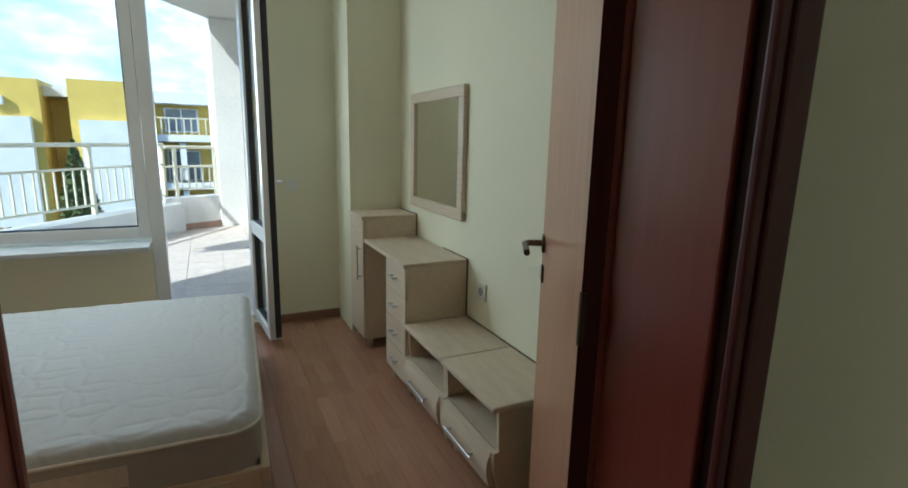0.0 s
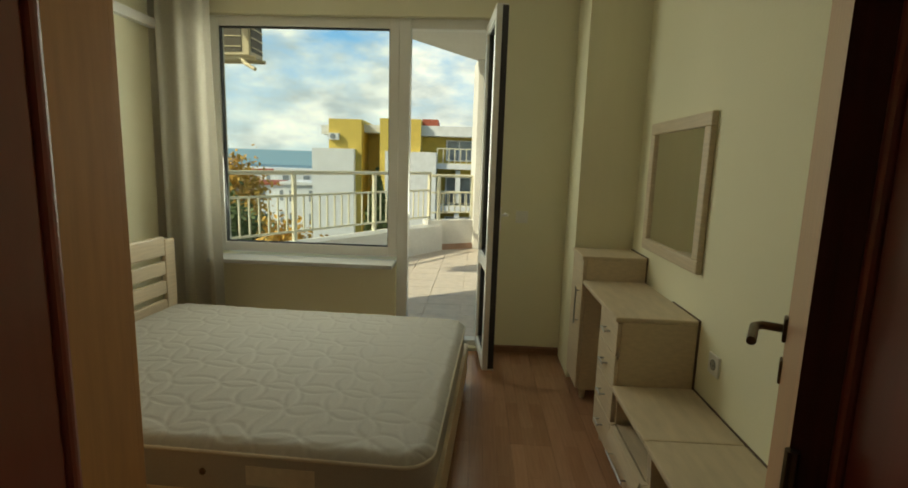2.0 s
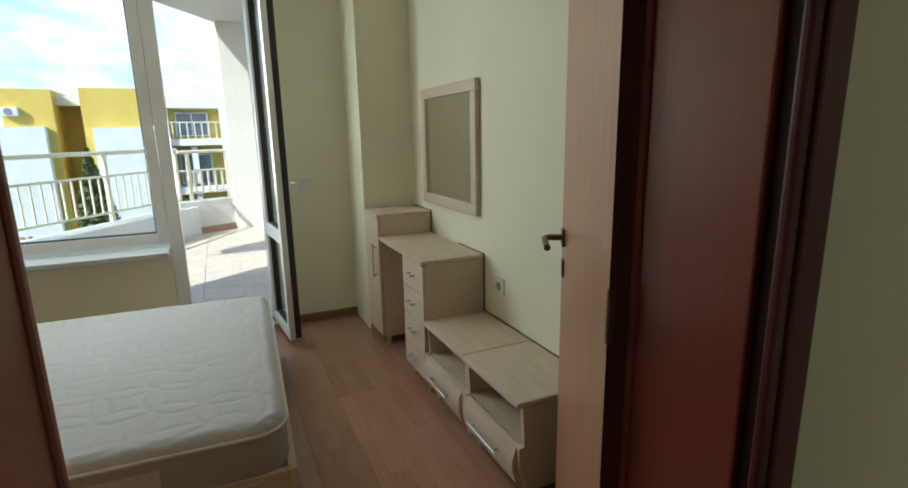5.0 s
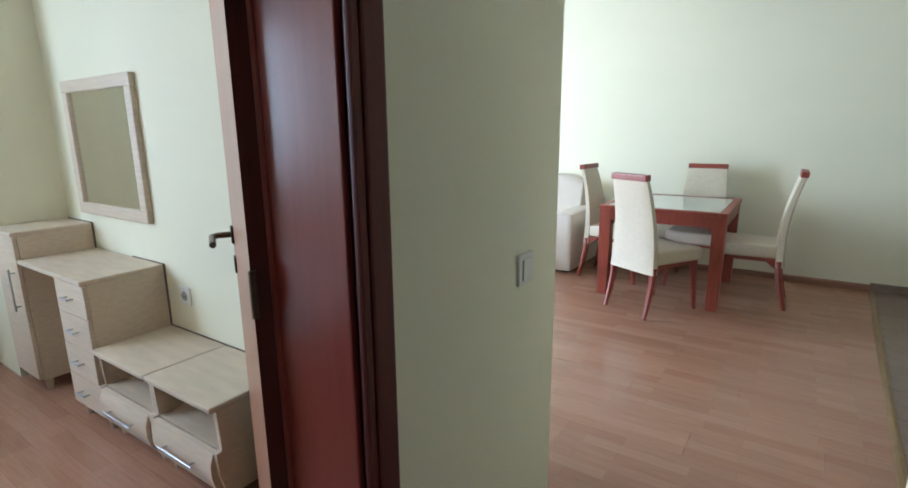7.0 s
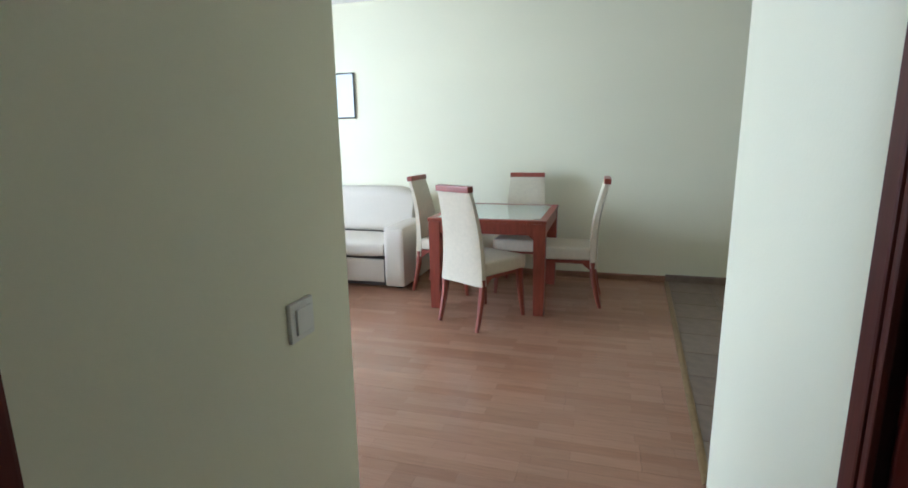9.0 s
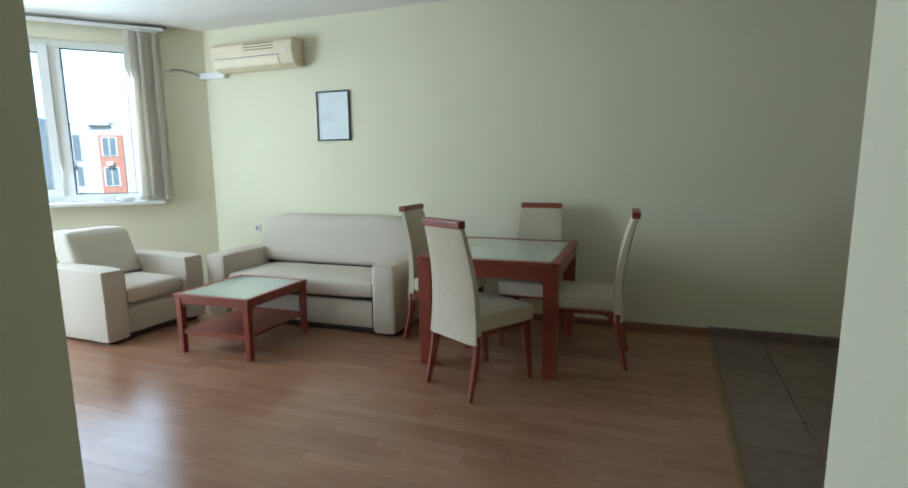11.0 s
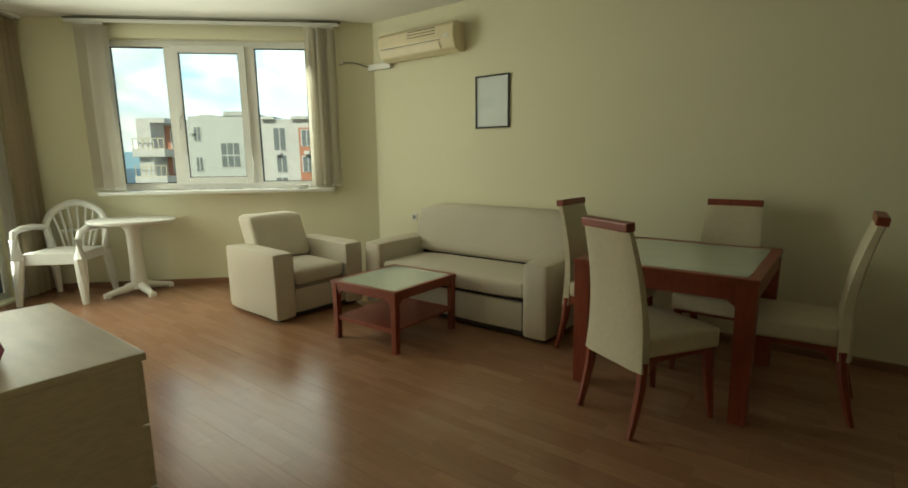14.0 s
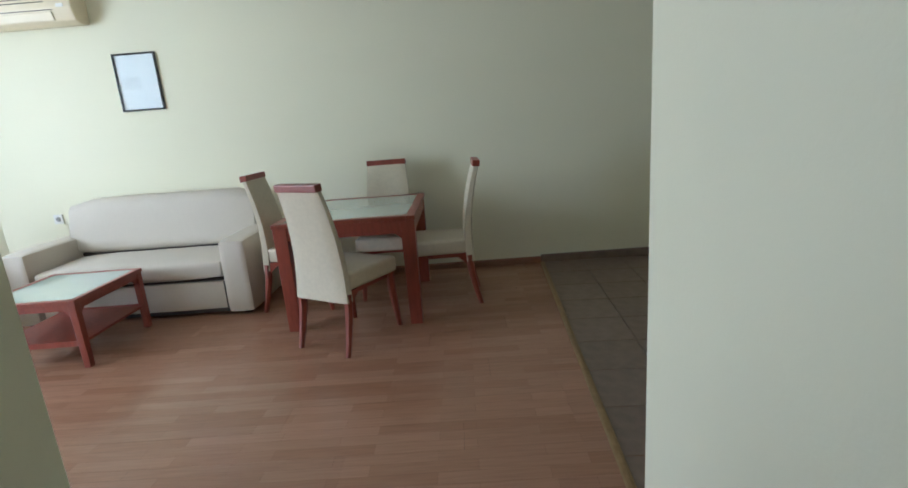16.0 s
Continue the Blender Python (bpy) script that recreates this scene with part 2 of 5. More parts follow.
DARK_PANE = mat("hazed_house_pane", (0.24, 0.28, 0.32), 0.12, grain=0.2, scale=2)
ROOF_RED = mat("red_roof_tile", (0.38, 0.10, 0.06), 0.8, grain=0.25, scale=6)
LEAF = mat("green_foliage", (0.10, 0.14, 0.045), 0.7, grain=0.5, scale=3)
LEAF_GOLD = mat("autumn_foliage", (0.60, 0.35, 0.07), 0.7, grain=0.5, scale=3)
BARK = mat("tree_bark", (0.12, 0.09, 0.06), 0.9, grain=0.4, scale=12)
GRASS = mat("distant_ground", (0.13, 0.14, 0.08), 0.95, grain=0.5, scale=0.06, stain=0.3)
SEA = mat("sea_water", (0.10, 0.21, 0.30), 0.7, grain=0.15, scale=0.02)

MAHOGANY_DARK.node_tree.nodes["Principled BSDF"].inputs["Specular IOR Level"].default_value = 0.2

# ---- mesh helpers ----


def finish(name, bm, material, smooth=False):
    me = bpy.data.meshes.new(name)
    bm.normal_update()
    bm.to_mesh(me)
    bm.free()
    me.materials.append(material)
    if smooth:
        me.polygons.foreach_set("use_smooth", [True] * len(me.polygons))
        me.set_sharp_from_angle(angle=radians(40))
    return me


def part(name, bm, material, parent, label="", smooth=False):
    """Links a bmesh as one mesh under a thing or a part."""
    ob = new(name, finish(name, bm, material, smooth))
    ob.parent = parent
    if label:
        ob["label"] = label
    return ob


def thing(name, m, label, category, group="", kind=""):
    ob = new(name)
    ob.empty_display_size = 0.1
    ob.matrix_world = m
    return tagged(ob, label, category, group, kind)


def solid(name, bm, material, label, category="", kind="", smooth=False, m=None):
    ob = new(name, finish(name, bm, material, smooth))
    if m is not None:
        ob.matrix_world = m
    return tagged(ob, label, category, kind=kind)


def boxes(*spans, bevel=0.0, seg=2):
    """One bmesh of boxes, each given as x0, x1, y0, y1, z0, z1."""
    bm = bmesh.new()
    for x0, x1, y0, y1, z0, z1 in spans:
        v = [bm.verts.new((x, y, z)) for z in (z0, z1) for y in (y0, y1) for x in (x0, x1)]
        for f in ((0, 2, 3, 1), (4, 5, 7, 6), (0, 1, 5, 4), (2, 6, 7, 3), (0, 4, 6, 2), (1, 3, 7, 5)):
            bm.faces.new([v[i] for i in f])
    if bevel:
        bmesh.ops.bevel(bm, geom=bm.edges[:], offset=bevel, segments=seg, affect="EDGES", profile=0.6)
    return bm


def prism(points, z0, z1, bevel=0.0, seg=2):
    """An upright prism over a plan outline."""
    bm = bmesh.new()
    low = [bm.verts.new((x, y, z0)) for x, y in points]
    high = [bm.verts.new((x, y, z1)) for x, y in points]
    k = len(points)
    bm.faces.new(low[::-1])
    bm.faces.new(high)
    for i in range(k):
        bm.faces.new((low[i], low[(i + 1) % k], high[(i + 1) % k], high[i]))
    bmesh.ops.recalc_face_normals(bm, faces=bm.faces[:])
    if bevel:
        bmesh.ops.bevel(bm, geom=bm.edges[:], offset=bevel, segments=seg, affect="EDGES", profile=0.6)
    return bm


def profile_x(points, x0, x1, bevel=0.0, seg=2):
    """A prism along x over an outline in (y, z)."""
    bm = prism(points, x0, x1, bevel, seg)
    for v in bm.verts:
        v.co = Vector((v.co.z, v.co.x, v.co.y))
    bmesh.ops.recalc_face_normals(bm, faces=bm.faces[:])
    return bm


def profile_y(points, y0, y1, bevel=0.0, seg=2):
    """A prism along y over an outline in (x, z)."""
    bm = prism(points, y0, y1, bevel, seg)
    for v in bm.verts:
        v.co = Vector((v.co.x, v.co.z, v.co.y))
    bmesh.ops.recalc_face_normals(bm, faces=bm.faces[:])
    return bm


def tube(path, radius, sides=10, closed=False):
    """A round bar along points; radius may be a list."""
    bm = bmesh.new()
    pts = [Vector(p) for p in path]
    rings = []
    k = len(pts)
    for i, p in enumerate(pts):
        d = (pts[(i + 1) % k] - pts[i - 1]) if closed else pts[min(i + 1, k - 1)] - pts[max(i - 1, 0)]
        q = d.to_track_quat("Z", "Y")
        r = radius[i] if isinstance(radius, (list, tuple)) else radius
        rings.append([bm.verts.new(p + q @ Vector((r * math.cos(a), r * math.sin(a), 0))) for a in (2 * math.pi * j / sides for j in range(sides))])
    for i in range(k if closed else k - 1):
        a, b = rings[i], rings[(i + 1) % k]
        for j in range(sides):
            bm.faces.new((a[j], a[(j + 1) % sides], b[(j + 1) % sides], b[j]))
    if not closed:
        bm.faces.new(rings[0][::-1])
        bm.faces.new(rings[-1])
    bmesh.ops.recalc_face_normals(bm, faces=bm.faces[:])
    return bm


def lathe(outline, sides=24, at=(0, 0, 0)):
    """A turned body over (radius, height) pairs."""
    bm = bmesh.new()
    rings = [[bm.verts.new((at[0] + r * math.cos(a), at[1] + r * math.sin(a), at[2] + z)) for a in (2 * math.pi * j / sides for j in range(sides))]
             for r, z in outline]
    for a, b in zip(rings, rings[1:]):
        for j in range(sides):
            bm.faces.new((a[j], a[(j + 1) % sides], b[(j + 1) % sides], b[j]))
    bm.faces.new(rings[0][::-1])
    bm.faces.new(rings[-1])
    bmesh.ops.recalc_face_normals(bm, faces=bm.faces[:])
    return bm


def merge(*bms):
    out = bmesh.new()
    for b in bms:
        me = bpy.data.meshes.new("tmp")
        b.to_mesh(me)
        b.free()
        out.from_mesh(me)
        bpy.data.meshes.remove(me)
    return out


def shift(bm, m):
    bmesh.ops.transform(bm, matrix=m, verts=bm.verts[:])
    return bm


def along(p0, p1):
    """A pose at p0 whose x axis runs to p1, and the length."""
    d = Vector((p1[0] - p0[0], p1[1] - p0[1]))
    return pose(p0[0], p0[1], 0, 0, 0, math.degrees(math.atan2(d.y, d.x))), d.length


# ---- the large structure ----
CEIL = 2.64
NE = (4.95, 4.02)          # corner of window wall and picture wall
NW = (2.55, 6.42)          # corner of window wall and balcony-door wall
SW = (1.17, 5.04)          # corner of balcony-door wall and partition


def wall(name, p0, p1, thick, label, openings=(), z0=0.0, z1=CEIL, material=None, ends=(0.0, 0.0)):
    """A wall whose inner face runs from p0 to p1; its body lies to the left of that way. Openings: s0, s1, low, high."""
    m, length = along(p0, p1)
    spans, s = [], -ends[0]
    for a, b, lo, hi in sorted(openings):
        spans.append((s, a, 0, thick, z0, z1))
        if lo > z0:
            spans.append((a, b, 0, thick, z0, lo))
        if hi < z1:
            spans.append((a, b, 0, thick, hi, z1))
        s = b
    spans.append((s, length + ends[1], 0, thick, z0, z1))
    return solid(name, boxes(*[q for q in spans if q[1] - q[0] > 1e-4]), material or PLASTER, label, "wall", "structure", m=m)


wall("wall_door", (-2.14, 0.505), (1.17, 0.505), 0.19, "cream plastered wall with the bedroom doorway", [(1.700, 2.526, 0, 2.04)])
wall("wall_bedroom_window", (-2.14, 3.72), (0.945, 3.72), 0.25, "cream plastered outer wall round the bedroom window and balcony door",
     [(0.28, 1.58, 0.61, 2.25), (1.58, 2.20, 0.02, 2.25)], ends=(0.25, 0.0))
wall("wall_bedroom_west", (-2.14, 0.695), (-2.14, 3.72), 0.25, "cream plastered bedroom wall behind the headboard")
solid("wall_partition", boxes((0.945, 1.17, 0.695, 5.20, 0, CEIL)), PLASTER, "cream plastered partition between bedroom and living room", "wall", "structure")
solid("wall_pier", boxes((0.60, 0.945, 3.345, 3.72, 0, CEIL)), PLASTER, "cream plastered pier in the bedroom corner", "wall", "structure")
wall("wall_picture", (4.95, 4.15), (4.95, -3.0), 0.25, "long cream plastered living room wall with stains", ends=(0.1, 0.25))
wall("wall_window", NW, NE, 0.30, "cream plastered outer wall with the three-part window", [(0.75, 2.76, 0.97, 2.465)], ends=(0.3, 0.1))
wall("wall_balcony_door", SW, NW, 0.28, "cream plastered outer wall with the glazed balcony door", [(0.12, 1.60, 0.02, 2.46)], ends=(0.0, 0.0))
wall("wall_hall_south", (1.97, -0.505), (-1.5, -0.505), 0.16, "cream plastered hall wall beside the kitchen corner", [(1.008, 1.778, 0, 2.04)])
solid("wall_kitchen_west", boxes((1.81, 1.97, -3.0, -0.665, 0, CEIL)), PLASTER, "cream plastered kitchen side wall", "wall", "structure")
solid("wall_kitchen_south", boxes((1.83, 4.95, -3.25, -3.0, 0, CEIL)), PLASTER, "cream plastered wall closing the kitchen", "wall", "structure")
solid("wall_hall_west", boxes((-1.66, -1.5, -0.66, 0.505, 0, CEIL)), PLASTER, "cream plastered wall closing the hall", "wall", "structure")
solid("wall_hall_back", boxes((-1.66, -0.16, -0.82, -0.666, 0, CEIL)), PLASTER, "plain outer wall behind the hall", "wall", "structure")
# unseen room added behind the hall door so the opening stays dark
solid("wall_side_room_back", boxes((-0.16, 1.81, -2.36, -2.20, 0, CEIL)), PLASTER, "cream plastered back wall of the unlit side room", "wall", "structure")
solid("wall_side_room_west", boxes((-0.16, 0.0, -2.20, -0.665, 0, CEIL)), PLASTER, "cream plastered side wall of the unlit side room", "wall", "structure")
solid("ceiling", prism([(-2.8, -3.3), (5.25, -3.3), (5.25, 4.3), (2.6, 6.9), (0.96, 5.35), (0.96, 3.97), (-2.4, 3.97), (-2.4, 0.4), (-2.8, 0.4)], CEIL, CEIL + 0.22), CEILING,
      "smooth white painted ceiling", "ceiling", "structure")
solid("subfloor", prism([(-2.6, -3.2), (5.1, -3.2), (5.1, 4.1), (2.6, 6.6), (1.0, 5.1), (1.0, 3.74), (-2.2, 3.74), (-2.2, 0.4), (-2.6, 0.4)], -0.20, -0.012), GROUT,
      "screed under the floor boards", "floor", "structure")


def floor_boards(name, label, x0, x1, y0, y1, inside, width=0.195, length=1.29, end=None):
    top = thing(name, pose(0, 0, 0), label, "floor", kind="structure")
    mesh = finish("board", boxes((0.0004, width - 0.0004, 0.0004, length - 0.0004, -0.012, 0)), LAMINATE)
    rng = random.Random(7)
    i, x = 0, x0
    while x < x1:
        w = min(width, x1 - x)
        y = y0 - length * ((i * 0.37) % 1.0)
        while y < y1:
            a, b = max(y, y0), min(y + length, y1, end(x + w / 2) if end else y1)
            if b - a > 0.03 and inside(x + w / 2, (a + b) / 2):
                full = w == width and b - a > length - 1e-6
                ob = new("board", mesh if full else finish("board", boxes((0.0004, w - 0.0004, 0.0004, b - a - 0.0004, -0.012, 0)), LAMINATE))
                ob.location = (x, a, rng.uniform(-0.0004, 0))
                ob.parent = top
            y += length
        x += width
        i += 1
    return top


def skirting(name, p0, p1, label="low brown wooden skirting board", height=0.055, material=None):
    m, length = along(p0, p1)
    bm = profile_x([(0, 0), (-0.014, 0), (-0.014, height - 0.012), (-0.006, height), (0, height)], 0, length)
    return solid(name, bm, material or SKIRT, label, "skirting", "structure", m=m)


skirting("baseboard_bedroom_window", (0.08, 3.719), (0.60, 3.719))
skirting("baseboard_window", (NW[0] + 0.02, NW[1] - 0.02), NE)
skirting("baseboard_picture", (4.949, 4.0), (4.949, -0.66))
skirting("baseboard_kitchen", (4.949, -0.66), (4.949, -3.0), "dark brown tile skirting", 0.07, TILE)
skirting("baseboard_mirror", (0.944, 3.345), (0.944, 0.75))


def door_frame(name, m, width, depth, label, height=2.04):
    """A lined doorway: x across from 0, y through the wall from 0, with casings on both faces and a stepped, grooved lining."""
    t = thing(name, m, label, "door frame", kind="structure")
    for a, s in ((0, 1), (width, -1)):
        def jamb(piece, x0, x1, y0, y1, material, bevel):
            lo, hi = sorted((a + s * x0, a + s * x1))
            part(piece, boxes((lo, hi, y0, y1, 0, height), bevel=bevel), material, t)
        # the shadow gap between casing and lining, put in as a dark strip
        jamb("groove_strip", 0.0, 0.018, -0.003, 0.024, GROOVE_SHADE, 0.0005)
        jamb("jamb_lining", 0.0, 0.028, 0.0245, depth + 0.022, MAHOGANY, 0.004)
        jamb("bead", 0.0, 0.034, depth + 0.0225, depth + 0.036, MAHOGANY, 0.005)
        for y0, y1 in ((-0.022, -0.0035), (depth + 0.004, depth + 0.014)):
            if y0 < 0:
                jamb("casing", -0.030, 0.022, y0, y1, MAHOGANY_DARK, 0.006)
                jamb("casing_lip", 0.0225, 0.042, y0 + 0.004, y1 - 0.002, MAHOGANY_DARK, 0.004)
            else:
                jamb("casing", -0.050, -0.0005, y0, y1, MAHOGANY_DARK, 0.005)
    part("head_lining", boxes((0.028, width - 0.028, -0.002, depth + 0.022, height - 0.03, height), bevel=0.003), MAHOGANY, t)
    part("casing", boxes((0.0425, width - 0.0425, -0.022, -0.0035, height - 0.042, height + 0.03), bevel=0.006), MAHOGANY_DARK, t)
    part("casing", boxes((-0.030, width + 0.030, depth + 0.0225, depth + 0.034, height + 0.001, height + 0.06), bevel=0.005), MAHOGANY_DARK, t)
    return t


def lever(parent, x, y, z, side, toward):
    """A lever handle on a long plate; side: which way it stands out in y, toward: which way the lever points in x."""
    h = part("door_handle", merge(boxes((x - 0.02, x + 0.02, min(y, y + side * 0.008), max(y, y + side * 0.008), z - 0.025, z + 0.025), bevel=0.003),
                                  tube([(x, y, z), (x, y + side * 0.045, z), (x + toward * 0.02, y + side * 0.058, z), (x + toward * 0.12, y + side * 0.058, z - 0.004)], 0.009)),
             BRONZE, parent, "dark bronze lever handle", True)
    part("key_plate", boxes((x - 0.017, x + 0.017, min(y, y + side * 0.006), max(y, y + side * 0.006), z - 0.115, z - 0.065), bevel=0.003), BRONZE, h)
    return h


def door_leaf(name, m, width, label, height=2.0, handle=True):
    """Hinged at x = 0, running along x, 4 cm thick in y."""
    t = thing(name, m, label, "door", kind="structure")
    part("leaf", boxes((0.006, width - 0.002, -0.02, 0.02, 0.008, height), bevel=0.002), DOOR_VENEER, t)
    # the unlit leaf edge gets its shade from a darker wood colour
    part("hinge_edge_band", boxes((0.003, 0.0055, -0.0205, 0.0205, 0.008, height)), MAHOGANY_DARK, t, "edge band coloured dark for the unlit leaf edge")
    part("lock_edge_band", boxes((width - 0.0015, width + 0.001, -0.019, 0.019, 0.008, height)), MAHOGANY_DARK, t, "edge band coloured dark for the unlit leaf edge")
    for side in (-1, 1):
        lever(t, width - 0.055, side * 0.02, 1.0, side, -1)
    for z in (0.25, 1.0, 1.75):
        part("hinge", tube([(-0.002, 0.018, z - 0.045), (-0.002, 0.018, z + 0.045)], 0.007), BRONZE, t)
    return t


door_frame("door_frame_bedroom", pose(-0.440, 0.505, 0), 0.826, 0.19, "dark mahogany frame of the open bedroom door")
door_leaf("door_1", pose(0.340, 0.732, 0, 0, 0, 59.6), 0.700, "open mahogany bedroom door swung back against the wall")
door_frame("door_frame_hall", pose(0.962, -0.505, 0, 0, 0, 180), 0.77, 0.16, "dark mahogany frame of an open hall door")
door_leaf("door_2", pose(0.225, -0.742, 0, 0, 0, -93), 0.70, "mahogany door standing open into the unlit side room")


def switch(name, m, label, category="light switch", socket=False):
    t = thing(name, m, label, category)
    part("plate", boxes((-0.041, 0.041, -0.010, 0, -0.041, 0.041), bevel=0.003), SWITCH, t)
    if socket:
        part("socket_well", lathe([(0.022, 0), (0.020, 0.003)], 20), SOCKET, t).matrix_local = pose(0, -0.0100, 0, 90)
        part("pin_hole", merge(boxes((-0.012, -0.008, -0.0145, -0.0125, -0.002, 0.002)), boxes((0.008, 0.012, -0.0145, -0.0125, -0.002, 0.002))), BLACK, t)
    else:
        part("rocker", boxes((-0.026, 0.026, -0.016, -0.0095, -0.028, 0.028), bevel=0.003), SWITCH, t)
    return t


switch("light_switch", pose(0.955, 0.505, 0.940), "ivory plastic light switch on the hall wall")
switch("light_switch", pose(0.30, 3.72, 0.97), "ivory plastic light switch on the bedroom wall")
switch("wall_socket", pose(0.945, 2.18, 0.575, 0, 0, -90), "ivory wall socket above the low cabinets", "socket", True)
switch("wall_socket", pose(4.95, 3.50, 0.69, 0, 0, -90), "ivory wall socket beside the sofa", "socket", True)

# ---- windows ----


def glazed(name, m, label, x0, x1, z0, z1, bars=(), rail=None, depth=0.07, edge=0.065, category="window", kind="structure", handle=None):
    """A frame with panes between uprights; x across, y out. bars: centres of mullions. rail: height of a cross rail."""
    t = thing(name, m, label, category, kind=kind)
    part("window_frame", boxes((x0, x0 + edge, 0, depth, z0, z1), (x1 - edge, x1, 0, depth, z0, z1), (x0 + edge, x1 - edge, 0, depth, z1 - edge, z1),
                               (x0 + edge, x1 - edge, 0, depth, z0, z0 + edge), bevel=0.004), PVC, t)
    cuts = [x0 + edge] + [b for c in bars for b in (c - 0.045, c + 0.045)] + [x1 - edge]
    for c in bars:
        part("mullion", boxes((c - 0.045, c + 0.045, 0.002, depth - 0.002, z0 + edge, z1 - edge), bevel=0.004), PVC, t)
    rows = [(z0 + edge, z1 - edge)]
    if rail is not None:
        rows = [(z0 + edge, rail - 0.04), (rail + 0.04, z1 - edge)]
        for a, b in zip(cuts[0::2], cuts[1::2]):
            part("cross_rail", boxes((a, b, 0.002, depth - 0.002, rail - 0.04, rail + 0.04), bevel=0.004), PVC, t)
    for a, b in zip(cuts[0::2], cuts[1::2]):
        for lo, hi in rows:
            p = part("pane", boxes((a - 0.01, b + 0.01, depth / 2 - 0.004, depth / 2 + 0.004, lo - 0.01, hi + 0.01)), GLASS, t)
            p.visible_shadow = False
            part("gasket", boxes((a, a + 0.006, 0.016, depth - 0.016, lo, hi), (b - 0.006, b, 0.016, depth - 0.016, lo, hi),
                                 (a + 0.006, b - 0.006, 0.016, depth - 0.016, hi - 0.006, hi), (a + 0.006, b - 0.006, 0.016, depth - 0.016, lo, lo + 0.006)), GASKET, p)
    if handle:
        part("window_handle", merge(boxes((handle[0] - 0.014, handle[0] + 0.014, -0.012, 0, handle[1] - 0.035, handle[1] + 0.035), bevel=0.003),
                                    tube([(handle[0], 0, handle[1]), (handle[0], -0.04, handle[1]), (handle[0], -0.045, handle[1] - 0.02), (handle[0], -0.045, handle[1] - 0.12)], 0.009)),
             PVC, t, smooth=True)
    return t


# bedroom: fixed window, door post and the open balcony door leaf
glazed("window_1", pose(0, 3.77, 0), "large white plastic bedroom window looking onto the terrace", -1.86, -0.562, 0.65, 2.25)
tb = thing("balcony_door_frame", pose(0, 3.77, 0), "white plastic frame of the open balcony door", "door frame", kind="structure")
part("post", boxes((-0.560, -0.485, -0.01, 0.07, 0.02, 2.25), bevel=0.004), PVC, tb)
part("post", boxes((0.012, 0.060, 0, 0.07, 0.02, 2.25), bevel=0.004), PVC, tb)
part("head", boxes((-0.485, 0.012, 0, 0.07, 2.185, 2.25), bevel=0.004), PVC, tb)
part("threshold", boxes((-0.485, 0.012, 0, 0.09, 0.02, 0.06), bevel=0.004), PVC, tb)
leaf = glazed("balcony_door", pose(0.012, 3.755, 0, 0, 0, -84.5), "white plastic glazed balcony door standing open into the bedroom", 0.0, 0.52, 0.06, 2.20, rail=0.70, edge=0.062, category="door")
part("door_handle", merge(boxes((0.465, 0.495, 0.07, 0.082, 0.93, 1.07), bevel=0.003), tube([(0.48, 0.08, 1.02), (0.48, 0.115, 1.02), (0.46, 0.122, 1.02), (0.37, 0.122, 1.016)], 0.009)), PVC, leaf, smooth=True)
part("lock_strip", boxes((0.5203, 0.5225, 0.034, 0.069, 0.07, 2.19)), GASKET, leaf, "dark strip along the free edge")
ws = thing("window_sill", pose(-1.2, 3.72, 0), "white marble-look inner bedroom window sill, greyed for its shade", "window sill", kind="structure")
part("sill_board", boxes((-0.66, 0.64, -0.16, 0.05, 0.600, 0.628), bevel=0.006), SILL, ws)

# living room: three-part window and glazed balcony door
mw, lw = along(NW, NE)
glazed("window_2", mw @ pose(0, 0.09, 0), "white three-part plastic living room window with a tilting middle sash", 0.75, 2.76, 0.99, 2.465, bars=(1.37, 2.145))
sash = glazed("window_sash", mw @ pose(0, 0.065, 0), "white middle sash of the living room window", 1.395, 2.105, 1.04, 2.415, edge=0.07, depth=0.05, handle=(1.443, 1.72))
wl = thing("window_sill", mw @ pose(1.7, 0, 0), "deep white window sill in the living room", "window sill", kind="structure")
part("sill_board", boxes((-1.02, 1.24, -0.16, 0.09, 0.955, 0.985), bevel=0.006), PVC, wl)
ml, ll = along(SW, NW)
glazed("balcony_door", ml @ pose(0, 0.10, 0), "white glazed double balcony door of the living room", 0.12, 1.60, 0.02, 2.46, bars=(0.80,), rail=0.72, category="door")


